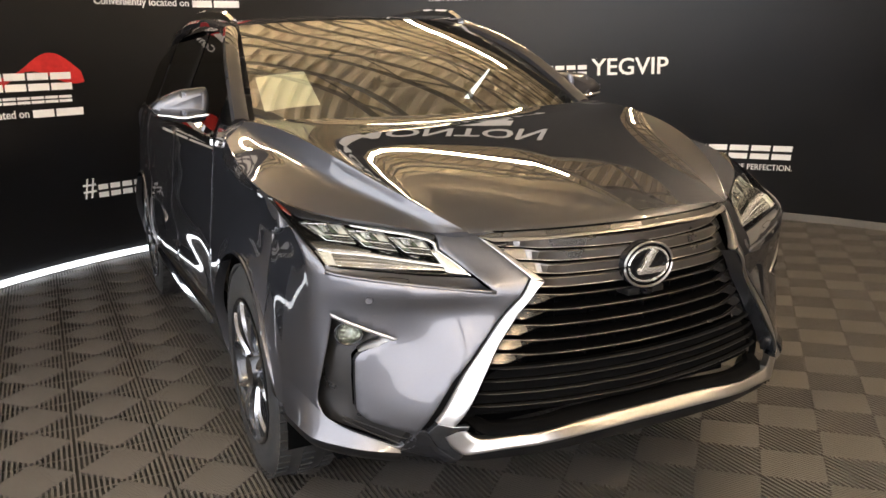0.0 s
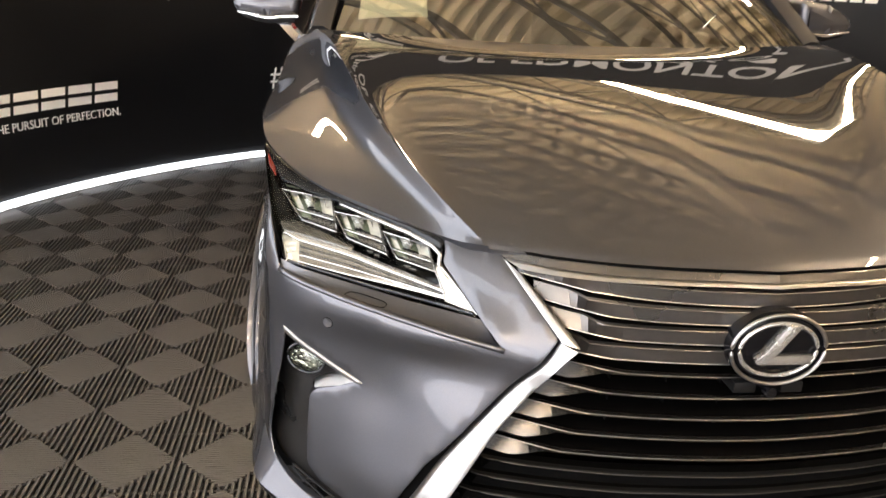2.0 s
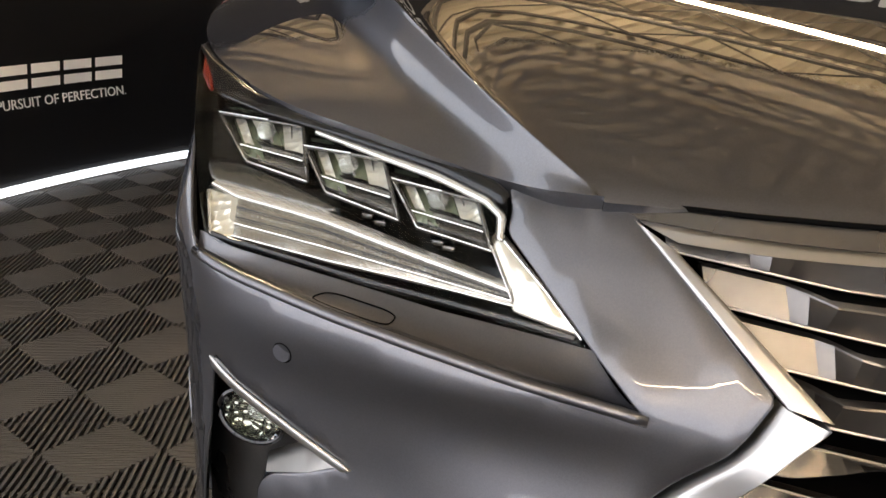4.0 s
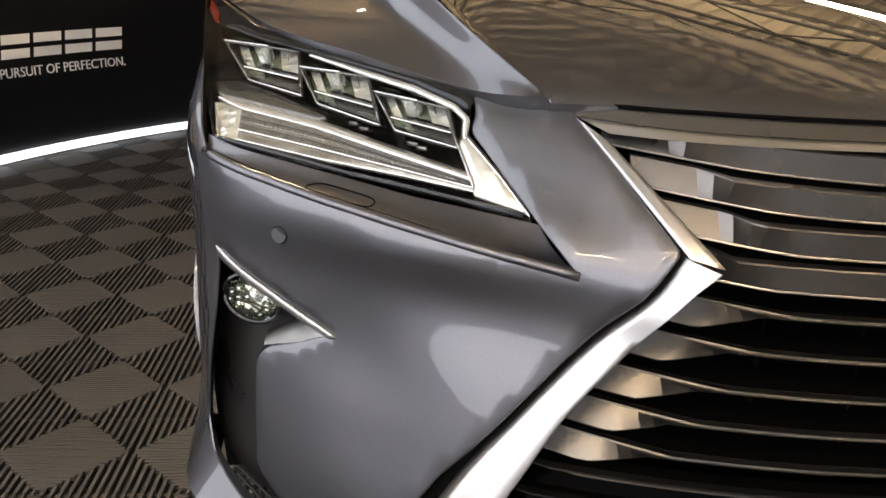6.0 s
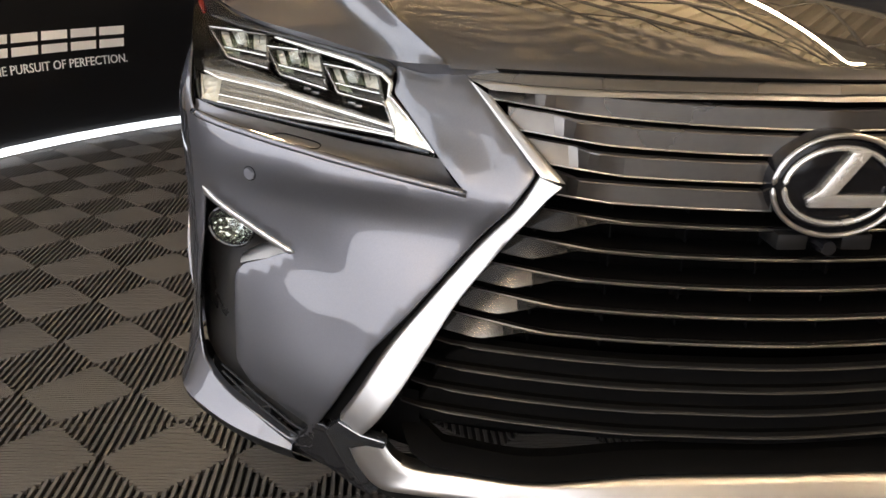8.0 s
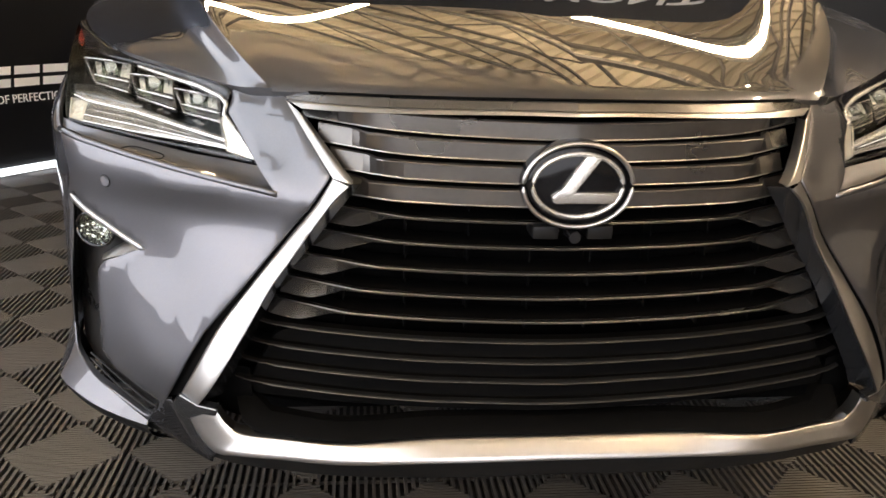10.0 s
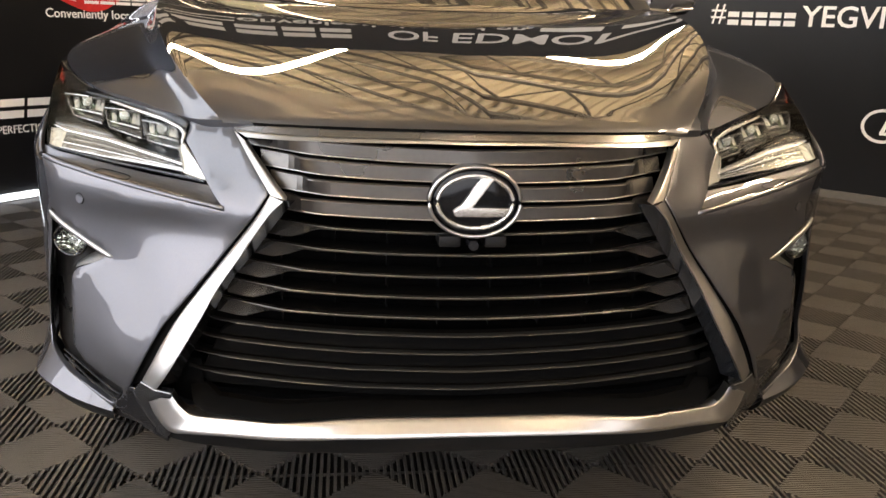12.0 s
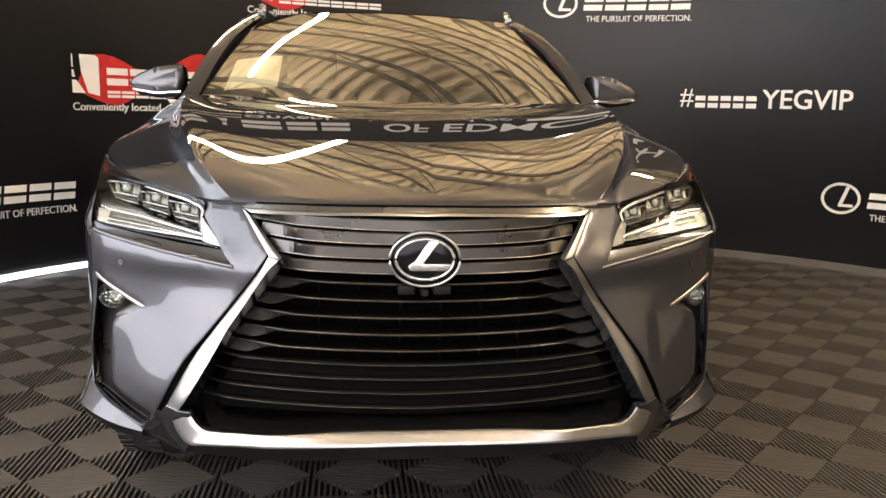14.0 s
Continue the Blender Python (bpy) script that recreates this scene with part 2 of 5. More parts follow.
def sheet(outline, holes, step, place, out=(0, -1, 0), rim=0.0, back=None):
    """A curved panel: the flat outline with its holes, filled with even triangles and laid on the surface place(u, v).
    rim: how deep its edges are turned in, along back (or against the surface's normal)."""
    from mathutils.geometry import delaunay_2d_cdt
    loops = [dense(outline, step)] + [dense(h, step) for h in holes]
    pts, edges = [], []
    for loop in loops:
        k = len(pts)
        pts += [Vector((p[0], p[1])) for p in loop]
        edges += [(k + i, k + (i + 1) % len(loop)) for i in range(len(loop))]
    lo = [min(p[i] for p in loops[0]) for i in (0, 1)]
    hi = [max(p[i] for p in loops[0]) for i in (0, 1)]
    gx, gy = np.meshgrid(np.arange(lo[0], hi[0], step), np.arange(lo[1], hi[1], step))
    gx = gx + (np.arange(gx.shape[0]) % 2)[:, None] * step * 0.5
    gx, gy = gx.ravel(), gy.ravel()
    keep = inside(gx, gy, loops[0])
    for h in loops[1:]:
        keep &= ~inside(gx, gy, h)
    gx, gy = gx[keep], gy[keep]
    for loop in loops:
        if len(gx):
            keep = ~near_edge(gx, gy, loop, step * 0.45)
            gx, gy = gx[keep], gy[keep]
    pts += [Vector((a, b)) for a, b in zip(gx, gy)]
    vs, _, fs, *_ = delaunay_2d_cdt(pts, edges, [], 0, 1e-6)
    cx = np.array([sum(vs[i][0] for i in f) / len(f) for f in fs])
    cy = np.array([sum(vs[i][1] for i in f) / len(f) for f in fs])
    good = inside(cx, cy, loops[0])
    for h in loops[1:]:
        good &= ~inside(cx, cy, h)
    bm = bmesh.new()
    bv = [bm.verts.new(place(v[0], v[1])) for v in vs]
    for f, g in zip(fs, good):
        if g:
            bm.faces.new([bv[i] for i in f])
    bmesh.ops.delete(bm, geom=[v for v in bm.verts if not v.link_faces], context="VERTS")
    bm.normal_update()
    if sum((f.normal.dot(Vector(out)) * f.calc_area() for f in bm.faces)) < 0:
        bmesh.ops.reverse_faces(bm, faces=bm.faces)
        bm.normal_update()
    if rim:
        edge = [e for e in bm.edges if e.is_boundary]
        lip = {}
        for e in edge:
            f = e.link_faces[0]
            mid = (e.verts[0].co + e.verts[1].co) / 2
            n = (e.verts[1].co - e.verts[0].co).cross(f.normal).normalized()
            if n.dot(mid - f.calc_center_median()) < 0:
                n = -n
            for v in e.verts:
                lip[v] = lip.get(v, Vector()) + n
        prev, first = {v: v for v in lip}, {e: e.link_faces[0] for e in edge}
        for out_by, in_by in ((0.0012, 0.0006), (0.0008, 0.0014), (0.0, rim)):
            made = {}
            for v in lip:
                d = Vector(back) if back else -v.normal
                made[v] = bm.verts.new(prev[v].co + lip[v].normalized() * out_by + (-v.normal if out_by else d) * in_by)
            for e in edge:
                a, b = e.verts
                order = [q.vert for q in first[e].loops]
                if order[(order.index(a) + 1) % len(order)] != b:
                    a, b = b, a
                bm.faces.new((prev[b], prev[a], made[a], made[b]))
            prev = made
    return bm


def grid(nu, nv, place, bm=None, flip=False):
    """A lofted patch of nu x nv cells."""
    bm = bm or bmesh.new()
    v = [[bm.verts.new(place(i / nu, j / nv)) for j in range(nv + 1)] for i in range(nu + 1)]
    for i in range(nu):
        for j in range(nv):
            q = (v[i][j], v[i + 1][j], v[i + 1][j + 1], v[i][j + 1])
            bm.faces.new(q[::-1] if flip else q)
    return bm


def sweep(path, profile, bm=None, closed=False, up=(0, 0, 1), ends=True, scale=None):
    """A profile (a, b) carried along a path: a across it, b along up."""
    bm = bm or bmesh.new()
    path = [Vector(p) for p in path]
    n, rings = len(path), []
    for i, p in enumerate(path):
        a = path[i - 1] if (i or closed) else p
        b = path[(i + 1) % n] if (i < n - 1 or closed) else p
        t = (b - a).normalized()
        u = Vector(up(i / max(1, n - 1))) if callable(up) else Vector(up)
        side = t.cross(u).normalized()
        u = side.cross(t).normalized()
        k = scale(i / max(1, n - 1)) if scale else (1, 1)
        rings.append([bm.verts.new(p + side * q[0] * k[0] + u * q[1] * k[1]) for q in profile])
    m = len(profile)
    for i in range(n if closed else n - 1):
        r, s = rings[i], rings[(i + 1) % n]
        for j in range(m):
            bm.faces.new((r[j], r[(j + 1) % m], s[(j + 1) % m], s[j]))
    if ends and not closed:
        bm.faces.new(rings[0][::-1])
        bm.faces.new(rings[-1])
    bmesh.ops.recalc_face_normals(bm, faces=bm.faces)
    return bm


def box(lo, hi, bm=None, bevel=0.0, m=None):
    bm2 = bmesh.new()
    bmesh.ops.create_cube(bm2, size=1.0)
    lo, hi = Vector(lo), Vector(hi)
    for v in bm2.verts:
        v.co = Vector([(lo[i] + hi[i]) / 2 + v.co[i] * (hi[i] - lo[i]) for i in range(3)])
    if bevel:
        bmesh.ops.bevel(bm2, geom=bm2.edges, offset=bevel, segments=2, affect="EDGES", profile=0.6)
    if m:
        bm2.transform(m)
    return bm2 if bm is None else join(bm, bm2)


def join(a, b):
    me = bpy.data.meshes.new("tmp")
    b.to_mesh(me)
    b.free()
    a.from_mesh(me)
    bpy.data.meshes.remove(me)
    return a


def prism(outline, place, depth_vec, bm=None, bevel=0.0):
    """A flat outline laid at place(u, v) and given depth."""
    b2 = bmesh.new()
    f = b2.faces.new([b2.verts.new(place(p[0], p[1])) for p in outline])
    r = bmesh.ops.extrude_face_region(b2, geom=[f])
    for v in r["geom"]:
        if isinstance(v, bmesh.types.BMVert):
            v.co += Vector(depth_vec)
    bmesh.ops.recalc_face_normals(b2, faces=b2.faces)
    if bevel:
        bmesh.ops.bevel(b2, geom=b2.edges, offset=bevel, segments=2, affect="EDGES", profile=0.6)
    return b2 if bm is None else join(bm, b2)


def tube(path, radius, bm=None, sides=8, closed=False):
    prof = [(radius * math.cos(2 * math.pi * k / sides), radius * math.sin(2 * math.pi * k / sides)) for k in range(sides)]
    return sweep(path, prof, bm, closed)


# ---------------------------------------------------------------- the hall
HALL = (-5.3, 9.0, -8.0, 11.0, 6.2)     # x from, x to, y from, y to, height


def build_hall():
    x0, x1, y0, y1, h = HALL
    tagged(part("floor", box((x0, y0, -0.2), (x1, y1, -0.014)), UNDER), "dark base under the floor tiles", "floor", kind="structure")
    for name, lo, hi in (("wall_west", (x0 - 0.2, y0, -0.2), (x0, y1, h)), ("wall_east", (x1, y0, -0.2), (x1 + 0.2, y1, h)),
                         ("wall_north", (x0 - 0.2, y1, -0.2), (x1 + 0.2, y1 + 0.2, h)), ("wall_south", (x0 - 0.2, y0 - 0.2, -0.2), (x1 + 0.2, y0, h))):
        tagged(part(name, box(lo, hi), WALLPAINT), "plain painted hall wall", "wall", kind="structure")
    # corrugated deck, its ribs at an angle to the hall
    prof, x = [], -16.0
    while x < 16.0:
        prof += [(x, h), (x + 0.10, h), (x + 0.14, h + 0.09), (x + 0.26, h + 0.09), (x + 0.30, h)]
        x += 0.30
    bm = bmesh.new()
    a = [bm.verts.new((p, -16.0, z)) for p, z in prof]
    b = [bm.verts.new((p, 16.0, z)) for p, z in prof]
    c = [bm.verts.new((p, -16.0, h + 0.2)) for p, z in prof]
    d = [bm.verts.new((p, 16.0, h + 0.2)) for p, z in prof]
    for i in range(len(prof) - 1):
        if (prof[i + 1][0] - prof[i][0]) > 1e-6:
            bm.faces.new((a[i], a[i + 1], b[i + 1], b[i])[::-1])
            bm.faces.new((c[i], c[i + 1], d[i + 1], d[i]))
    bm.transform(Matrix.Translation(((x0 + x1) / 2, (y0 + y1) / 2, 0)) @ Matrix.Rotation(radians(TURN), 4, "Z"))
    tagged(part("ceiling", bm, DECK, smooth=0), "corrugated steel roof deck, warm beige", "ceiling", kind="structure")


TURN = -42.0       # how far the roof's ribs are turned from the hall's length


def truss(offset):
    """A joist square to the roof's ribs, from wall to wall."""
    x0, x1, y0, y1, h = HALL
    mid = Vector(((x0 + x1) / 2, (y0 + y1) / 2, 0))
    along = Vector((math.cos(radians(TURN)), math.sin(radians(TURN)), 0))
    at = mid + Vector((-along.y, along.x, 0)) * offset
    lo, hi = -99.0, 99.0
    for i, (p, q) in enumerate(((x0, x1), (y0, y1))):
        u, v = sorted(((p - at[i]) / along[i], (q - at[i]) / along[i]))
        lo, hi = max(lo, u), min(hi, v)
    if hi - lo < 1.0:
        return
    base = at + along * (lo + hi) / 2
    size = (hi - lo) / 2
    t = thing("roof_truss", "open web steel roof joist with angled bars under the deck", "truss", "roof trusses", at=(base.x, base.y, h - 0.6))
    t.rotation_euler = (0, 0, radians(TURN))
    for name, z in (("top_chord", 0.53), ("bottom_chord", 0.0)):
        part(name, box((-size, -0.04, z), (size, 0.04, z + 0.075)), STEEL, t, smooth=0)
    n = max(2, 2 * int(size / 0.85))
    for i in range(n):
        a = -size + 2 * size * i / n
        b = -size + 2 * size * (i + 1) / n
        za, zb = (0.05, 0.55) if i % 2 else (0.55, 0.05)
        part("web_bar", tube([(a, 0, za), (b, 0, zb)], 0.022, sides=6), STEEL, t)


def lamp_row(a, b, group="strip lamps over the car"):
    a, b = Vector(a), Vector(b)
    lamp = thing("strip_lamp", "long lit strip lamp under the roof, four of six added as fill", "lamp", group, at=(a + b) / 2)
    d = (b - a) / 2
    side = Vector((-d.y, d.x, 0)).normalized()
    w = 0.045
    prof = [(-0.025, 0.04), (-0.025, 0.10), (0.025, 0.10), (0.025, 0.04)]
    part("housing", sweep([-d, d], prof), STEEL, lamp, smooth=0)
    part("tube", sweep([-d, d], [(-w, -0.02), (-w, 0.03), (w, 0.03), (w, -0.02)]), TUBE_OVER if a.y > -1 else TUBE_FILL, lamp, "bright lamp tube", smooth=0)
    for k in (-0.8, 0.8):
        p = d * k
        part("hanger", tube([p + Vector((0, 0, 0.08)), p + Vector((0, 0, HALL[4] - a.z + 0.12))], 0.006, sides=5), STEEL, lamp)


def wall_spot(angle, z, proud=0.0):
    a = radians(angle)
    r = RADIUS - proud
    return Vector((BOOTH[0] + r * math.cos(a), BOOTH[1] + r * math.sin(a), z))


WALL_TOP = 3.5


CHANNEL = mottle(material("grey_edge_strip", (0.4, 0.38, 0.34), 0.5), (0.12, 0.112, 0.10), (0.17, 0.16, 0.14), 3.0, 40, 0.1)


def build_backdrop():
    a0, a1, n = -18, 168, 93

    def ring(bm, r, za, zb):
        return [[bm.verts.new((BOOTH[0] + r * math.cos(radians(a0 + (a1 - a0) * i / n)), BOOTH[1] + r * math.sin(radians(a0 + (a1 - a0) * i / n)), z)) for z in (za, zb)] for i in range(n + 1)]
    bm = bmesh.new()
    p, q = ring(bm, RADIUS, -0.014, WALL_TOP), ring(bm, RADIUS + 0.06, -0.014, WALL_TOP)
    for i in range(n):
        bm.faces.new((p[i][0], p[i][1], p[i + 1][1], p[i + 1][0]))
        bm.faces.new((q[i][0], q[i + 1][0], q[i + 1][1], q[i][1]))
        bm.faces.new((p[i][1], q[i][1], q[i + 1][1], p[i + 1][1]))
    for i in (0, n):
        bm.faces.new((p[i][0], q[i][0], q[i][1], p[i][1]))
    bmesh.ops.recalc_face_normals(bm, faces=bm.faces)
    tagged(part("backdrop", bm, BACKDROP), "curved black vinyl photo backdrop with white and red signs", "backdrop", kind="structure")
    strip = thing("led_strip", "lit white light strip along the foot of the curved backdrop", "light strip")
    path = [wall_spot(a, 0.022, 0.022) for a in np.linspace(97, 168, 42)]
    part("light_bar", sweep(path, [(-0.014, -0.02), (-0.014, 0.02), (0.014, 0.02), (0.014, -0.02)]), STRIP, strip, "glowing white bar", smooth=0)
    path = [wall_spot(a, 0.003, 0.026) for a in np.linspace(97, 168, 42)]
    part("channel", sweep(path, [(-0.024, -0.002), (-0.024, 0.002), (0.024, 0.002), (0.024, -0.002)]), CHANNEL, strip, smooth=0)
    path = [wall_spot(a, 0.028, 0.01) for a in np.linspace(-17.5, 96, 80)]
    tagged(part("baseboard", sweep(path, [(-0.009, -0.03), (-0.009, 0.03), (0.009, 0.03), (0.009, -0.03)]), CHANNEL, smooth=0), "thin grey edge strip at the foot of the backdrop", "trim", kind="structure")


def lay(bm, angle, z):
    """Bends flat lettering (x along the wall, y up) onto the backdrop."""
    for v in bm.verts:
        ang = angle - math.degrees(v.co.x / RADIUS)
        v.co = wall_spot(ang, z + v.co.y, 0.004 + v.co.z)
    bmesh.ops.recalc_face_normals(bm, faces=bm.faces)
    return bm


def lettering(text, width, height, heavy=0.0):
    """Words in the built-in font, fitted to a width and height; returns a bmesh in the x, y plane."""
    cu = bpy.data.curves.new("words", "FONT")
    cu.body, cu.extrude, cu.resolution_u, cu.offset = text, 0.002, 3, heavy
    ob = bpy.data.objects.new("words", cu)
    scene.collection.objects.link(ob)
    bpy.context.view_layer.update()
    me = bpy.data.meshes.new_from_object(ob.evaluated_get(bpy.context.evaluated_depsgraph_get()))
    bpy.data.objects.remove(ob)
    bm = bmesh.new()
    bm.from_mesh(me)
    bpy.data.meshes.remove(me)
    xs, ys = [v.co.x for v in bm.verts], [v.co.y for v in bm.verts]
    x0, sx, sy = min(xs), width / (max(xs) - min(xs)), height / (max(ys) - min(ys))
    for v in bm.verts:
        v.co.x, v.co.y = (v.co.x - x0) * sx, (v.co.y - min(ys)) * sy
    return bm


def bar(x0, x1, y0, y1, slant=0.0, bm=None):
    b = bmesh.new()
    pts = [(x0, y0), (x1, y0), (x1 + slant, y1), (x0 + slant, y1)]
    f = b.faces.new([b.verts.new((x, y, 0)) for x, y in pts])
    r = bmesh.ops.extrude_face_region(b, geom=[f])
    for v in r["geom"]:
        if isinstance(v, bmesh.types.BMVert):
            v.co.z += 0.003
    bmesh.ops.subdivide_edges(b, edges=[e for e in b.edges if abs(e.verts[0].co.x - e.verts[1].co.x) > 0.1], cuts=4)
    return b if bm is None else join(bm, b)


def ring_mark(w, h, thick, cx, cy, bm=None, n=40):
    b = bmesh.new()
    rows = []
    for k in range(n):
        t = 2 * math.pi * k / n
        c, s = math.cos(t), math.sin(t)
        rows.append([b.verts.new((cx + c * (w / 2 - d), cy + s * (h / 2 - d), z)) for d, z in ((0, 0), (0, 0.003), (thick, 0.003), (thick, 0))])
    for k in range(n):
        p, q = rows[k], rows[(k + 1) % n]
        for j in range(4):
            b.faces.new((p[j], p[(j + 1) % 4], q[(j + 1) % 4], q[j]))
    bmesh.ops.recalc_face_normals(b, faces=b.faces)
    return b if bm is None else join(bm, b)


def block_word(sign, angle, z, w, h, n, stroke, slant=0.0):
    """A brand word drawn as plain shapes: n pairs of stacked bars, each pair a part."""
    step = w / n
    for i in range(n):
        a, b = i * step, (i + 1) * step - stroke * 0.9
        bm = bar(a, b, 0, h * 0.40, slant * h * 0.4)
        bar(a + slant * h * 0.6, b + slant * h * 0.6, h * 0.60, h, slant * h * 0.4, bm)
        part("word_block", lay(bm, angle, z), WHITE, sign, smooth=0)


def brand_sign(angle, z):
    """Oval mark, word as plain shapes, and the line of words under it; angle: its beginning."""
    s = thing("wall_sign", "white oval mark and block word above small words on backdrop", "sign", "backdrop signs")
    bm = ring_mark(0.30, 0.25, 0.022, 0.15, 0.03)
    bar(0.135, 0.165, -0.015, 0.125, 0.05, bm)
    bar(0.135, 0.245, -0.035, -0.012, 0.0, bm)
    part("mark", lay(bm, angle, z + 0.125), WHITE, s, smooth=0)
    block_word(s, angle - 5.2, z + 0.095, 0.93, 0.12, 5, 0.027, 0.12)
    part("line", lay(lettering("THE PURSUIT OF PERFECTION.", 0.895, 0.05), angle - 5.6, z), WHITE, s, smooth=0)


def tag_sign(angle, z):
    s = thing("wall_sign", "white hashtag with block word and capitals on black backdrop", "sign", "backdrop signs")
    part("hash", lay(lettering("#", 0.11, 0.15), angle, z + 0.005), WHITE, s, smooth=0)
    block_word(s, angle - 1.9, z, 0.52, 0.10, 5, 0.024)
    part("word", lay(lettering("YEGVIP", 0.70, 0.155, 0.012), angle - 9.9, z), WHITE, s, smooth=0)


def flag_sign(angle, z):
    s = thing("wall_sign", "red flag with white mark and words on black backdrop", "sign", "backdrop signs")
    n, top, low = 30, [], []
    for i in range(n + 1):
        u = i / n
        top.append((0.12 + 1.14 * u, 0.33 + 0.11 * math.sin(u * 9.0 + 0.8) * (0.4 + 0.6 * u)))
        low.append((0.02 + 1.26 * u, 0.04 + 0.26 * u + 0.09 * math.sin(u * 9.0 + 2.2)))
    b = bmesh.new()
    r1, r2 = [b.verts.new((x, y, 0.0)) for x, y in low], [b.verts.new((x, y, 0.0)) for x, y in top]
    r3, r4 = [b.verts.new((x, y, 0.002)) for x, y in low], [b.verts.new((x, y, 0.002)) for x, y in top]
    for i in range(n):
        b.faces.new((r3[i], r3[i + 1], r4[i + 1], r4[i]))
        b.faces.new((r1[i], r1[i + 1], r3[i + 1], r3[i]))
        b.faces.new((r2[i], r2[i + 1], r4[i + 1], r4[i]))
    part("flag", lay(b, angle, z + 0.03), RED, s, "waving red flag shape", smooth=0)
    bm = bmesh.new()
    for p in ([(0.0, 0.0), (0.10, 0.0), (0.05, 0.07), (0.03, 0.09), (0.0, 0.09)], [(0.12, 0.0), (0.21, -0.02), (0.21, 0.25), (0.18, 0.27), (0.06, 0.27), (0.07, 0.15)],
              [(0.0, 0.11), (0.025, 0.11), (0.015, 0.16), (0.0, 0.16)], [(0.0, 0.18), (0.012, 0.18), (0.008, 0.27), (0.0, 0.27)]):
        f = bm.faces.new([bm.verts.new((x, y, 0.004)) for x, y in p])
    part("mark", lay(bm, angle, z + 0.13), WHITE, s, smooth=0)
    block_word(s, angle - 4.0, z + 0.19, 0.92, 0.125, 5, 0.02)
    block_word(s, angle - 4.0, z + 0.10, 0.90, 0.05, 8, 0.012)
    part("line", lay(lettering("Conveniently located on", 0.80, 0.075, 0.01), angle, z - 0.012), WHITE, s, smooth=0)
    for x0, x1 in ((0.83, 1.0), (1.02, 1.24)):
        part("line_end", lay(bar(x0, x1, 0.0, 0.055), angle, z), WHITE, s, smooth=0)


def header_sign(z):
    s = thing("wall_sign", "large white block words high on the black backdrop", "sign", "backdrop signs")
    block_word(s, 127.0, z, 1.58, 0.24, 5, 0.055)
    part("word", lay(lettering("OF", 0.46, 0.24, 0.012), 99.5, z), WHITE, s, smooth=0)
    part("word", lay(lettering("EDMONTON", 2.50, 0.24, 0.012), 90.5, z), WHITE, s, smooth=0)
    part("line", lay(lettering("Conveniently located on", 2.6, 0.17, 0.01), 120.0, z - 0.24), WHITE, s, smooth=0)
    for k, (a, w) in enumerate(((79.5, 0.48), (70.8, 0.78))):
        part("line_end", lay(bar(0, w, 0, 0.125), a, z - 0.21), WHITE, s, smooth=0)


def daylight_door(lo, hi, n, axis, mat=None, label="tall overhead door with bright daylight panes in a grey frame", name="overhead_door", rows=2):
    """An overhead door of glowing translucent panes."""
    d = thing(name, label, name.split("_")[1], "daylight openings")
    lo, hi = Vector(lo), Vector(hi)
    for i in range(n):
        for j in range(rows):
            a, b = lo.copy(), hi.copy()
            a[axis] = lo[axis] + (hi[axis] - lo[axis]) * (i + 0.006) / n
            b[axis] = lo[axis] + (hi[axis] - lo[axis]) * (i + 0.994) / n
            a.z = lo.z + (hi.z - lo.z) * (j + 0.008) / rows
            b.z = lo.z + (hi.z - lo.z) * (j + 0.992) / rows
            part("pane", box(a, b), mat or DAYLIGHT, d, smooth=0)
    other = 1 - axis
    a, b = lo.copy(), hi.copy()
    mid = (lo[other] + hi[other]) / 2
    a[other], b[other] = mid - 0.012, mid + 0.012
    part("frame", box(a, b), STEEL, d, smooth=0)


build_hall()
for k in range(-9, 10):
    truss(k * 1.25 + 0.4)
# lamps three to six are unseen fill, added to brighten floor and nose
for a, b in (((-0.15, 9.3), (-1.9, 5.2)), ((1.5, 10.4), (4.7, 6.2)), ((4.6, -0.6), (4.6, 2.6)), ((-5.0, -4.4), (-1.2, -4.4)), ((1.6, -4.4), (5.4, -4.4)),
             ((-5.0, -6.9), (-1.2, -6.9))):
    lamp_row((*a, 5.1), (*b, 5.1))
build_backdrop()
for a, z in ((42.6, 0.42), (157.5, 0.42), (78.6, 1.99)):
    brand_sign(a, z)
for a, z in ((60.4, 1.265), (121.3, 0.49)):
    tag_sign(a, z)
for a, z in ((138.5, 1.135), (117.2, 1.94)):
    flag_sign(a, z)
header_sign(2.98)
daylight_door((-5.0, -7.96, 0.2), (2.6, -7.92, 4.4), 4, 0)
daylight_door((-5.26, -7.7, 0.05), (-5.22, 0.9, 2.42), 1, 1, SIDE_DAY, rows=1)
daylight_door((-5.26, -7.6, 2.5), (-5.22, 4.6, 6.1), 6, 1, HIGHLIGHT, "long high window with bright daylight panes in a frame", "high_window", 1)


# ---------------------------------------------------------------- the car
# Nose at y = 0, middle at x = 0; the car reaches towards +y. Panels of the near side (x < 0) are built with positive x and laid on both sides.
CAR = thing("car", "dark grey metallic luxury crossover car parked on the tiled floor", "car")

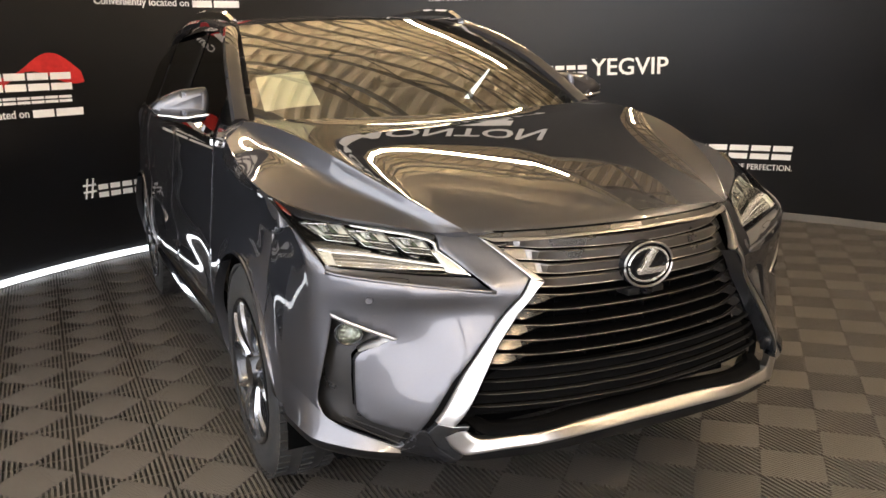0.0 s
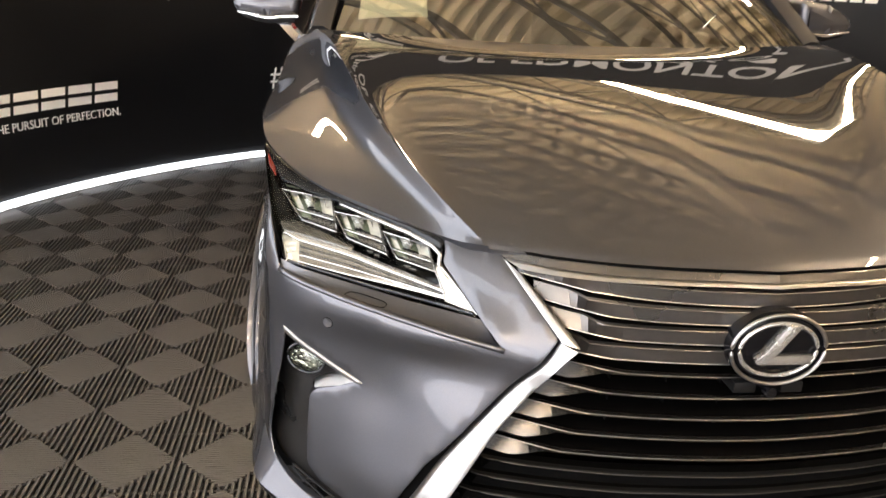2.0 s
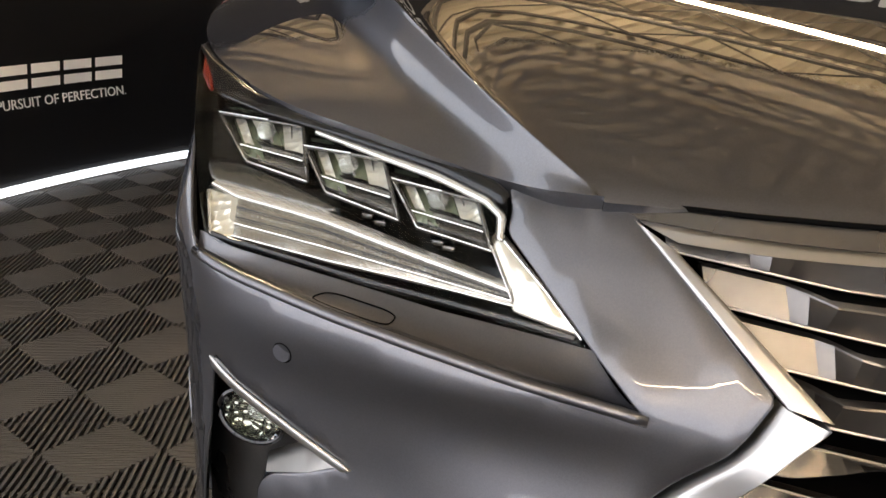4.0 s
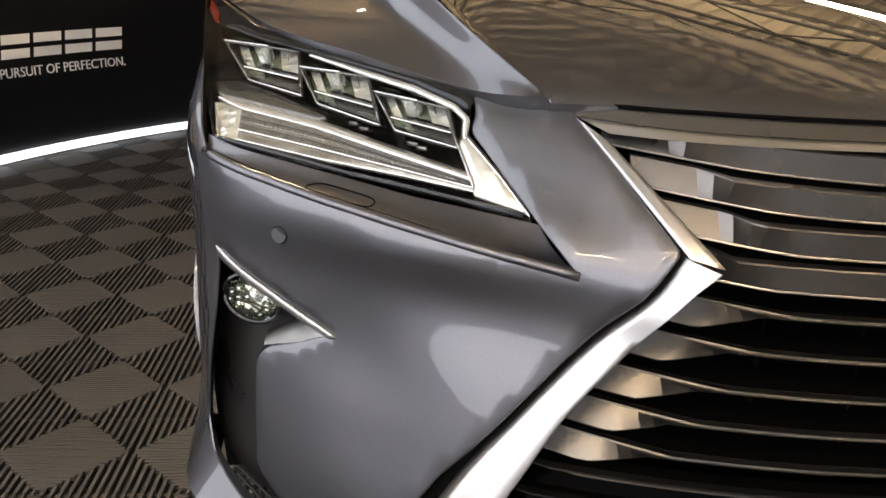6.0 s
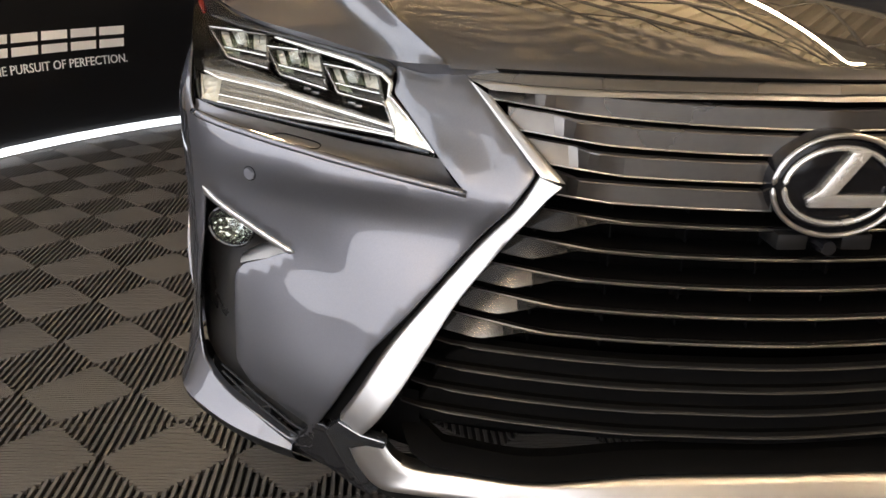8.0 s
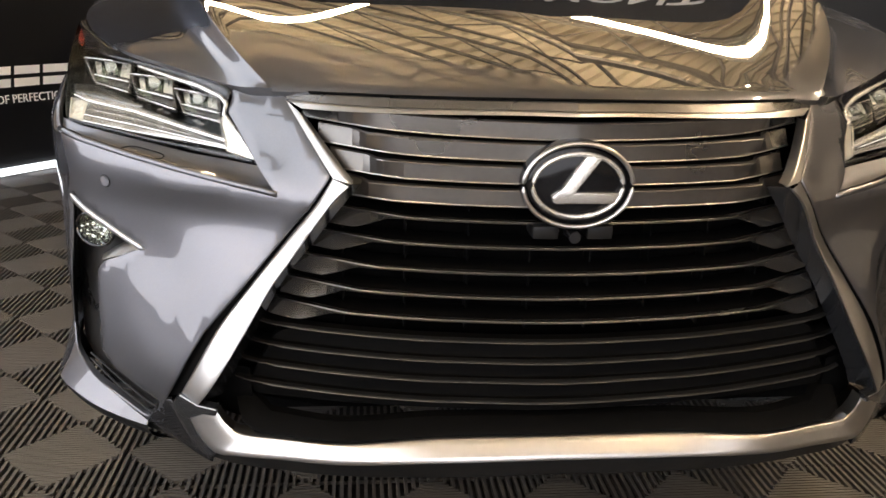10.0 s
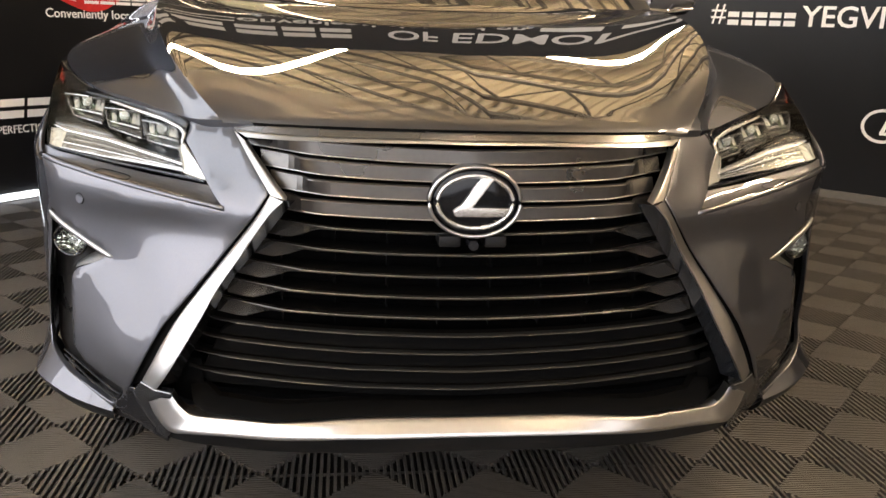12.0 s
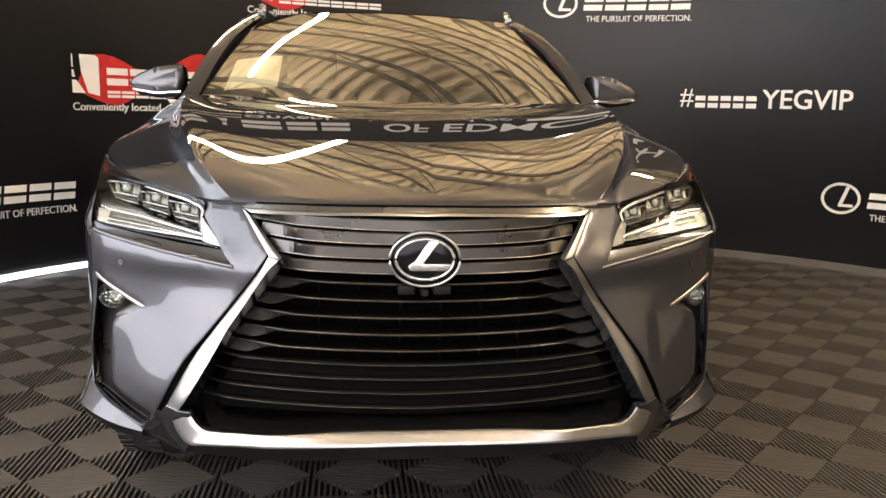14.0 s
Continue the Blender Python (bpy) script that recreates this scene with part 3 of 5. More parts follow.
PLAN_X = (0, 0.2, 0.36, 0.45, 0.55, 0.65, 0.75, 0.83, 0.874, 0.899, 0.916, 0.926)
PLAN_Y = (0, 0.0, 0.012, 0.058, 0.108, 0.167, 0.228, 0.297, 0.37, 0.46, 0.56, 0.70)
LEAN_X = (0, 0.2, 0.36, 0.45, 0.55, 0.65, 0.75, 0.83, 0.93)
LEAN_Z = (0.25, 0.36, 0.5, 0.61, 0.70, 0.77, 0.86, 0.91, 0.965, 1.02)
LEAN = ((0.06, 0.06, 0.05, 0.02, 0.0, 0.02, 0.03, 0.03, 0.02),
        (0, 0, 0.003, -0.022, -0.038, -0.015, -0.005, -0.02, -0.045),
        (0, 0, -0.036, -0.050, -0.060, -0.036, -0.008, 0.002, 0),
        (0, 0, -0.018, -0.027, -0.033, -0.012, 0.003, 0.006, 0),
        (0, 0, -0.004, -0.006, -0.008, 0.010, 0.014, 0.012, 0),
        (0, 0, 0.008, 0.012, 0.012, 0.011, 0.013, 0.010, 0),
        (0, 0, 0.004, 0.012, 0.006, 0, 0, 0, 0),
        (0.008, 0.02, 0.045, 0.055, 0.07, 0.05, 0.03, 0.01, 0.01),
        (0.025, 0.06, 0.105, 0.125, 0.15, 0.145, 0.135, 0.11, 0.09),
        (0.06, 0.11, 0.16, 0.2, 0.25, 0.26, 0.26, 0.25, 0.24))


def nose_y(x):
    return curve(abs(x), PLAN_X, PLAN_Y)


# the flat panel between headlamp and grille: depth over x and height, through its corners
_PANEL = np.array([(0.345, 0.863, 0.016), (0.371, 0.862, 0.016), (0.446, 0.833, 0.057), (0.478, 0.859, 0.118), (0.545, 0.966, 0.25), (0.544, 0.930, 0.22), (0.424, 0.960, 0.140), (0.46, 0.964, 0.172)])
_COL = np.stack([np.ones(8), _PANEL[:, 0] - 0.44, _PANEL[:, 1] - 0.9, (_PANEL[:, 0] - 0.44) ** 2, (_PANEL[:, 0] - 0.44) * (_PANEL[:, 1] - 0.9), (_PANEL[:, 1] - 0.9) ** 2], -1)
PANEL = np.linalg.solve(_COL.T @ _COL + np.diag([0, 0, 0, 3e-4, 3e-4, 3e-4]), _COL.T @ _PANEL[:, 2])


def ease(t):
    t = min(1.0, max(0.0, t))
    return t * t * (3 - 2 * t)


def lean(x, z):
    x = abs(x)
    low = curve(z, LEAN_Z, [curve(x, LEAN_X, row) for row in LEAN])
    w = ease((z - 0.815 - 0.127 * max(0.0, x - 0.447) + 0.6 * max(0.0, 0.447 - x)) / 0.085) * ease((x - 0.20) / 0.12) * ease((0.70 - x) / 0.12)
    if w <= 0:
        return low
    a, b = x - 0.44, z - 0.9
    back = float(np.dot(PANEL, (1.0, a, b, a * a, a * b, b * b))) - nose_y(x) - low
    return low + w * 0.022 * math.log(1 + math.exp(min(30.0, (back - 0.010) / 0.022)))


# running length along the nose's plan, to wrap panels round the corner
_s, ARC = 0.0, [(0.0, 0.0, 0.0)]
for _i in range(1, 241):
    _t = _i / 240
    _x = 0.926 * (1 - (1 - _t) ** 1.6)
    _y = nose_y(_x)
    _s += math.hypot(_x - ARC[-1][1], _y - ARC[-1][2])
    ARC.append((_s, _x, _y))
ARC_S, ARC_X, ARC_Y = (np.array(c) for c in zip(*ARC))


def s_of(x):
    return math.copysign(float(np.interp(abs(x), ARC_X, ARC_S)), x)


def nose(s, z, sink=0.0):
    """A point of the bumper's skin, by its running length from the middle and its height."""
    sg = -1 if s < 0 else 1
    x, y = float(np.interp(abs(s), ARC_S, ARC_X)), float(np.interp(abs(s), ARC_S, ARC_Y))
    x -= 0.25 * max(0.0, z - 0.5) ** 2 * min(1.0, max(0.0, (x - 0.872) / 0.05))
    y += lean(x, z)
    x += 0.016 * math.exp(-((math.hypot(y - 1.03, z - 0.38) - 0.43) / 0.05) ** 2) * ease((y - 0.45) / 0.2)
    return Vector((sg * x, y + sink, z))


def sz(points):
    return [(s_of(x), z) for x, z in points]


# the clear cover as one smooth surface through its corners: x, z and depth
_CORNERS = np.array([(0.545, 0.966, 0.250), (0.542, 0.927, 0.225), (0.480, 0.862, 0.127), (0.83, 0.903, 0.325), (0.65, 0.884, 0.213), (0.90, 1.056, 0.66), (0.66, 0.992, 0.36), (0.78, 1.011, 0.48), (0.855, 0.95, 0.40), (0.736, 0.938, 0.36), (0.838, 0.996, 0.45), (0.74, 0.968, 0.40)])


def _terms(x, z):
    x, z = (x - 0.68) / 0.2, (z - 0.93) / 0.08
    return np.stack([np.ones_like(x), x, z, x * x, x * z, z * z], -1)


COVER = np.linalg.lstsq(_terms(_CORNERS[:, 0], _CORNERS[:, 1]), _CORNERS[:, 2], rcond=None)[0]


def lamp_point(x, z, sink=0.0):
    """A point of the headlamp's clear cover, or of a surface behind it."""
    return Vector((x, float(_terms(np.array(x), np.array(z)) @ COVER) + sink, z))


# grille opening: waist, corners and foot of the spindle (x, z)
END_S = ARC_S[-1]


FOG = [(0.830, 0.772), (0.684, 0.705), (0.733, 0.680), (0.770, 0.663), (0.784, 0.645), (0.788, 0.58), (0.790, 0.497), (0.763, 0.470), (0.668, 0.443), (0.672, 0.425), (0.700, 0.394), (0.768, 0.420), (0.831, 0.445), (0.862, 0.466), (0.872, 0.50), (0.868, 0.54), (0.842, 0.69)]


def build_bumper():
    skin = sz([(0.462, 0.968), (0.535, 0.966), (0.533, 0.952), (0.539, 0.934), (0.474, 0.862), (0.447, 0.830), (0.62, 0.852), (0.78, 0.876), (0.838, 0.888)])
    skin += [(s_of(0.852), 0.932), (s_of(0.872), 0.982), (s_of(0.90), 0.972), (s_of(0.925), 0.95), (END_S, 0.925), (END_S, 0.78), (END_S - 0.03, 0.60), (END_S - 0.05, 0.45)]
    skin += sz([(0.912, 0.42), (0.885, 0.410), (0.80, 0.392), (0.70, 0.384), (0.665, 0.400), (0.657, 0.450), (0.640, 0.481), (0.609, 0.540), (0.575, 0.597), (0.513, 0.673), (0.458, 0.742), (0.398, 0.820), (0.368, 0.866), (0.440, 0.962)])
    fog = rounded(sz(FOG), 0.012)
    bm = sheet(rounded(skin, 0.006), [fog], 0.016, nose, rim=0.018, back=(0, 1, 0))
    both("front_bumper", bm, PAINT, CAR, "grey metallic front bumper panel")
    # ledge between the crease and the headlamp
    lo = [(0.447, 0.830), (0.62, 0.852), (0.78, 0.876), (0.826, 0.885), (0.838, 0.888)]
    hi = [(0.478, 0.860), (0.60, 0.868), (0.72, 0.883), (0.80, 0.894), (0.836, 0.904)]

    def ledge(u, v):
        k = u * (len(lo) - 1)
        i = min(int(k), len(lo) - 2)
        f = k - i
        a = Vector(lo[i]).lerp(Vector(lo[i + 1]), f)
        b = Vector(hi[i]).lerp(Vector(hi[i + 1]), f)
        p = nose(s_of(a.x), a.y, 0.002)
        q = lamp_point(b.x, b.y, 0.004)
        return p.lerp(q, v) + Vector((0, 0, -0.006 * math.sin(math.pi * v)))
    both("lamp_ledge", grid(32, 8, ledge), PAINT, CAR, "painted ledge under the headlamp")
    roll = [nose(s_of(q.x), q.y, 0.0035) for q in dense(lo, 0.02, False)]
    both("crease_roll", tube(roll, 0.0056, sides=12), PAINT, CAR, "rounded crease under the headlamp", 180)
    turn = [2 * math.pi * k / 48 for k in range(48)]
    CAP = [Vector((0.373 + 0.062 * math.copysign(abs(math.cos(w)) ** 0.45, math.cos(w)), 0.52 + 0.19 * math.copysign(abs(math.sin(w)) ** 0.6, math.sin(w)))) for w in turn]
    cap = [ledge(p.x, p.y) + Vector((0, -0.0004, 0.0006)) for p in CAP]
    both("washer_cap", tube(cap, 0.0008, sides=5, closed=True), DEEP, CAR, "seam of the washer cap")


def lip():
    def f(u, v):
        s = (u * 2 - 1) * s_of(0.72)
        z = 0.400 - 0.036 * min(1, v * 1.6) - 0.03 * max(0, v - 0.62)
        return nose(s, max(z, 0.345), 0.004 + 0.010 * v + 0.35 * max(0, v - 0.62))
    part("lower_lip", grid(80, 10, f, flip=True), BLACK, CAR, "black ribbed lower lip")


# ---- hood, windscreen and roof
def ridge(y):
    """The crease on each side of the hood: its x and height at a depth."""
    d = max(0.0, y - 0.19)
    return 0.463 + 0.720 * d - 0.715 * d * d + 0.2925 * d ** 3, 0.975 + 0.507 * d - 0.298 * d * d + 0.0496 * d ** 3


def centre_z(y):
    d = y - 0.035
    return 0.986 + 0.260 * d - 0.055 * d * d


EDGE_X = (0.0, 0.25, 0.463, 0.545, 0.66, 0.78, 0.875, 0.905, 0.89, 0.835, 0.60, 0.30, 0.0)
EDGE_Y = (0.042, 0.096, 0.19, 0.262, 0.36, 0.48, 0.64, 0.80, 1.10, 1.44, 1.31, 1.24, 1.215)
EDGE_Z = (0.986, 0.983, 0.976, 0.973, 0.994, 1.014, 1.048, 1.085, 1.128, 1.220, 1.236, 1.232, 1.230)


def hood_edge(t):
    """The hood's outline on one side: from the front middle round to the cowl's middle, t 0..1."""
    k = [i / 12 for i in range(13)]
    return curve(t, k, EDGE_X), curve(t, k, EDGE_Y), curve(t, k, EDGE_Z)


def hood_point(q, v):
    """q from the middle (0) over the crease (1) to the edge (2), v from the front to the cowl."""
    if q <= 1:
        xf, yf, _ = hood_edge(q * 2 / 12)
        xr = 0.790 * q
        yr = curve(xr, (0, 0.3, 0.6, 0.8), (1.215, 1.24, 1.31, 1.385))
        y = yf + (yr - yf) * v
        xm = ridge(0.19 + (1.38 - 0.19) * v)[0] * q
        x = xm + (xf - 0.463 * q) * (1 - v)
        z = centre_z(y) + (ridge(y)[1] - centre_z(y)) * q ** 6
        z += 0.014 * (1 - q ** 3) * min(1.0, max(0.0, (v - 0.91) / 0.09)) ** 1.6
        z0 = centre_z(yf) + (ridge(yf)[1] - centre_z(yf)) * q ** 6
        z += (curve(q, (0, 0.4, 0.75, 1.0), (0.987, 0.9835, 0.980, 0.9755)) - z0) * (1 - v) ** 2
        return Vector((x, y, z - 0.005 * max(0.0, 1 - v / 0.02) ** 2))
    a = hood_point(1.0, v)
    b = Vector(hood_edge(2 / 12 + v * 7 / 12))
    k = q - 1
    f = min(0.6, 0.055 / max(0.02, (b - a).length))
    g = 0.50 * (1 - math.exp(-2.2 * (k / f) ** 1.3)) + 0.50 * k ** 1.5
    g /= 0.50 * (1 - math.exp(-2.2 * (1 / f) ** 1.3)) + 0.50
    p = a.lerp(b, k)
    p.z = a.z + (b.z - a.z) * g
    return p


def build_hood():
    cols = [i / 14 for i in range(13)] + [0.94, 0.97, 0.985, 1.0, 1.015, 1.03, 1.07, 1.10, 1.14, 1.18, 1.23] + [1.3 + 0.07 * i for i in range(11)]
    cols = [-c for c in cols[:0:-1]] + cols
    rows = [0, 0.006, 0.014, 0.026, 0.042, 0.065] + [0.09 + 0.91 * i / 44 for i in range(45)]
    bm = bmesh.new()
    vs = []
    for c in cols:
        line = []
        for v in rows:
            x, y, z = hood_point(abs(c), v)
            line.append(bm.verts.new((math.copysign(x, c), y, z)))
        vs.append(line)
    for i in range(len(cols) - 1):
        for j in range(len(rows) - 1):
            bm.faces.new((vs[i][j], vs[i + 1][j], vs[i + 1][j + 1], vs[i][j + 1]))
    bmesh.ops.remove_doubles(bm, verts=bm.verts, dist=0.0005)
    bm.normal_update()
    edge = [e for e in bm.edges if e.is_boundary]
    r = bmesh.ops.extrude_edge_only(bm, edges=edge)
    for v in r["geom"]:
        if isinstance(v, bmesh.types.BMVert):
            v.co += Vector((0, 0.008, -0.018))
    part("hood", bm, PAINT, CAR, "grey metallic hood with two raised creases", smooth=50)
    for sg in (-1, 1):
        gap = [nose(s_of(q.x), q.y, 0.0015) for q in dense([(0.0, 0.9825), (0.17, 0.9795), (0.33, 0.9765), (0.45, 0.9715), (0.536, 0.967)], 0.02, False)]
        gap = [(sg * p.x, p.y, p.z) for p in gap]
        part("hood_seam", tube(gap, 0.0026, sides=6), DEEP, CAR, "dark seam under the hood's edge")


def glass_point(u, v):
    """Windscreen: u from -1 to 1 across, v from the cowl up to the roof."""
    k = abs(u)
    a = Vector((0.765 * u, 1.23 + 0.20 * k ** 2.6, 1.228 + 0.012 * k ** 2))
    b = Vector((0.60 * u, 2.22 + 0.07 * k ** 2, 1.655 - 0.02 * k ** 2))
    p = a.lerp(b, v)
    p.z += 0.030 * math.sin(math.pi * v) * (1 - 0.4 * k * k)
    return p


def build_upper():
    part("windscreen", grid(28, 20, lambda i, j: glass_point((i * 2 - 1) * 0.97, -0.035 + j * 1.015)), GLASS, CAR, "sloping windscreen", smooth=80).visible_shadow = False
    # black band and cowl
    part("cowl", grid(40, 4, lambda i, j: glass_point(i * 2 - 1, 0.0 - 0.06 * j) + Vector((0, 0, -0.022 - 0.02 * j))), DEEP, CAR, "black cowl panel")

    def roof(u, v):
        k = abs(u * 2 - 1)
        y = 2.22 + 0.10 * k * k + v * 2.23
        z = curve(y, (2.22, 2.6, 3.1, 3.9, 4.5), (1.655, 1.692, 1.705, 1.67, 1.58)) - 0.02 * k ** 2 - 0.05 * k ** 6
        return Vector(((0.60 + 0.03 * math.sin(v * 3)) * (u * 2 - 1), y, z))
    part("roof", grid(28, 30, roof), PAINT, CAR, "grey roof panel")
    # pillars, side glass
    foot, head = Vector((0.795, 1.44, 1.232)), Vector((0.622, 2.29, 1.628))
    path = [foot.lerp(head, i / 14) + Vector((0.012 * math.sin(math.pi * i / 14), 0, 0.045 * math.sin(math.pi * i / 14))) for i in range(15)]
    path += [Vector((0.655, 2.58, 1.664)), Vector((0.665, 3.0, 1.675)), Vector((0.66, 3.6, 1.65)), Vector((0.62, 4.2, 1.58)), Vector((0.60, 4.5, 1.50))]
    both("roof_pillar", sweep(path, [(-0.034, -0.018), (-0.036, 0.004), (-0.014, 0.016), (0.018, 0.014), (0.03, 0.0), (0.026, -0.02)]), PAINT, CAR, "grey windscreen pillar and roof side")
    rail = [Vector((0.60, 2.30, 1.644)), Vector((0.605, 2.37, 1.670)), Vector((0.615, 2.50, 1.696)), Vector((0.63, 3.0, 1.722)), Vector((0.62, 3.7, 1.70)), Vector((0.60, 3.95, 1.65))]
    rail = [Vector([curve(i / 40, [k / 5 for k in range(6)], [p[c] for p in rail]) for c in range(3)]) for i in range(41)]
    both("roof_rail", sweep(rail, [(-0.016, -0.016), (-0.016, 0.01), (0, 0.018), (0.016, 0.01), (0.016, -0.016)]), BRIGHT, CAR, "silver roof rail")

    def side_glass(y0, y1):
        def f(i, j):
            y = y0 + (y1 - y0) * i
            zb = 1.155 + 0.03 * (y - 1.6)
            zt = curve(y, (1.5, 1.8, 2.2, 2.6, 3.2, 3.9, 4.3), (1.24, 1.40, 1.575, 1.62, 1.63, 1.57, 1.45))
            z = zb + (zt - zb) * j
            return Vector((0.872 - (z - 1.15) * 0.46, y, z))
        return f
    both("side_window", grid(16, 8, side_glass(1.66, 2.62)), DARKGLASS, CAR, "dark side window", smooth=80)
    both("side_window", grid(16, 8, side_glass(2.68, 3.62)), DARKGLASS, CAR, "dark side window", smooth=80)
    both("side_window", grid(10, 8, side_glass(3.68, 4.2)), DARKGLASS, CAR, "dark side window", smooth=80)
    both("window_pillar", grid(3, 8, lambda i, j: side_glass(2.60, 2.70)(i, j) + Vector((0.004, 0, 0))), GLOSS, CAR, "", smooth=0)
    belt = [(0.876, 1.62 + i * 0.13, 1.148 + 0.03 * 0.13 * i) for i in range(22)]
    both("belt_trim", sweep(belt, [(-0.006, -0.012), (-0.006, 0.012), (0.006, 0.012), (0.006, -0.012)]), BRIGHT, CAR, "bright trim under the windows")


# ---- body sides
SIDE_Z = (0.26, 0.34, 0.42, 0.55, 0.72, 0.9, 1.0, 1.06, 1.12, 1.2, 1.28)
SIDE_K = (0.92, 0.958, 0.975, 0.998, 0.988, 0.962, 0.950, 0.940, 0.93, 0.895, 0.86)


def side_x(y, z):
    w = curve(y, (0.6, 1.05, 1.6, 2.5, 3.2, 3.85, 4.3, 4.75), (0.926, 0.938, 0.935, 0.94, 0.945, 0.947, 0.93, 0.84))
    x = w * curve(z, SIDE_Z, SIDE_K)
    for yc in (1.03, 3.82):
        d = math.hypot(y - yc, z - 0.38)
        x += 0.016 * math.exp(-((d - 0.43) / 0.05) ** 2)
    x -= 0.028 * math.exp(-((z - 0.60) / 0.10) ** 2) * min(1, max(0, (y - 1.6) / 0.3)) * min(1, max(0, (3.3 - y) / 0.2))
    return x


def arch(yc, r, a0, a1, n=26):
    return [(yc + r * math.cos(radians(a0 + (a1 - a0) * i / n)), 0.38 + r * math.sin(radians(a0 + (a1 - a0) * i / n))) for i in range(n + 1)]


def build_sides():
    put = lambda y, z: Vector((side_x(y, z), y, z))
    rim = [hood_edge(0.50 + 0.25 * i / 12) for i in range(13)]
    rim = [(x + 0.004, y, z - 0.003) for x, y, z in rim]

    def fender_point(y, z):
        # the shoulder rolls in to meet the hood's edge
        ys = [r[1] for r in rim]
        xh, zt = float(np.interp(y, ys, [r[0] for r in rim])), float(np.interp(y, ys, [r[2] for r in rim]))
        k = min(1.0, max(0.0, (z - zt + 0.13) / 0.13))
        x0 = side_x(y, min(z, zt - 0.13 * (1 - k * 0.3)))
        return Vector((x0 + (xh - x0) * k * k - 0.010 * ease((0.82 - y) / 0.16), y, z))
    fender = [(0.70, 0.932), (0.645, 0.948), (0.622, 0.965), (0.625, 0.99), (0.64, 1.02), (0.655, 1.046)] + [(r[1], r[2]) for r in rim if r[1] > 0.68] + [(1.62, 1.215), (1.60, 0.75), (1.56, 0.30)] + arch(1.03, 0.43, -10, 172)
    both("fender", sheet(fender, [], 0.025, fender_point, out=(1, 0, 0), rim=0.03, back=(-1, 0, 0)), PAINT, CAR, "grey metallic front fender")
    for yc in (1.03, 3.82):
        ring = [Vector((side_x(y, z) - 0.002, y, z)) for y, z in arch(yc, 0.432, -8, 176 if yc < 2 else 185, 40)]
        both("arch_lip", sweep(ring, [(-0.006, -0.010), (0.003, -0.010), (0.005, -0.004), (0.003, 0.006), (-0.006, 0.008)], up=(1, 0, 0)), PAINT, CAR, "grey wheel arch lip", 60)
    door = [(1.606, 0.42), (1.606, 0.75), (1.626, 1.20), (1.70, 1.165), (2.64, 1.185), (2.66, 0.7), (2.60, 0.42)]
    both("door", sheet(rounded(door, 0.02), [], 0.03, put, out=(1, 0, 0), rim=0.02, back=(-1, 0, 0)), PAINT, CAR, "grey metallic door")
    rear = [(2.606, 0.42), (2.666, 0.7), (2.646, 1.185), (3.70, 1.215), (3.66, 0.95), (3.42, 0.78), (3.36, 0.42)]
    both("door", sheet(rounded(rear, 0.02), [], 0.03, put, out=(1, 0, 0), rim=0.02, back=(-1, 0, 0)), PAINT, CAR, "grey metallic door")
    sill = [(1.56, 0.30), (1.60, 0.415), (3.365, 0.415), (3.40, 0.30), (3.35, 0.24), (1.62, 0.24)]
    both("sill", sheet(sill, [], 0.03, lambda y, z: put(y, z) + Vector((0.012, 0, 0)), out=(1, 0, 0), rim=0.03, back=(-1, 0, 0)), BLACK, CAR, "black sill")
    chrome = [(0.957 * 0.96 + 0.028 - 0.012 * abs(t), 1.66 + 1.68 * (t + 1) / 2, 0.40) for t in [i / 10 - 1 for i in range(21)]]
    both("sill_trim", sweep(chrome, [(-0.012, -0.014), (-0.014, 0.012), (0.004, 0.018), (0.012, -0.012)]), BRIGHT, CAR, "bright sill trim")
    quarter = [(3.37, 0.42), (3.43, 0.78), (3.67, 0.95), (3.71, 1.215), (4.25, 1.26), (4.72, 1.15), (4.75, 0.7), (4.7, 0.36), (4.3, 0.36)] + arch(3.82, 0.43, 0, 180)
    both("rear_quarter", sheet(quarter, [], 0.035, put, out=(1, 0, 0), rim=0.03, back=(-1, 0, 0)), PAINT, CAR, "grey metallic rear quarter panel")

    def tail(u, v):
        x = (u * 2 - 1)
        z = 0.36 + v * 1.12
        y = 4.75 + 0.1 * (1 - x * x) - 0.28 * max(0, v - 0.65)
        return Vector((x * (0.83 if v < 0.7 else 0.83 - (v - 0.7) * 0.75), y, z))
    part("tailgate", grid(20, 20, tail, flip=True), PAINT, CAR, "grey rear end")
    for yc in (1.03, 3.82):
        lining = bmesh.new()
        rows = [[lining.verts.new((x, yc + 0.435 * math.cos(a), 0.38 + 0.435 * math.sin(a))) for a in np.linspace(-0.3, math.pi + 0.3, 30)] for x in (0.905, 0.60)]
        for i in range(29):
            lining.faces.new((rows[0][i], rows[0][i + 1], rows[1][i + 1], rows[1][i]))
        lining.faces.new(rows[1])
        both("arch_lining", lining, DEEP, CAR, "black wheel arch lining")
    part("underbody", box((-0.78, 0.5, 0.24), (0.78, 4.6, 0.40)), DEEP, CAR, "black underbody", smooth=0)
    part("firewall", box((-0.84, 0.55, 0.40), (0.84, 0.57, 0.93)), DEEP, CAR, "", smooth=0)


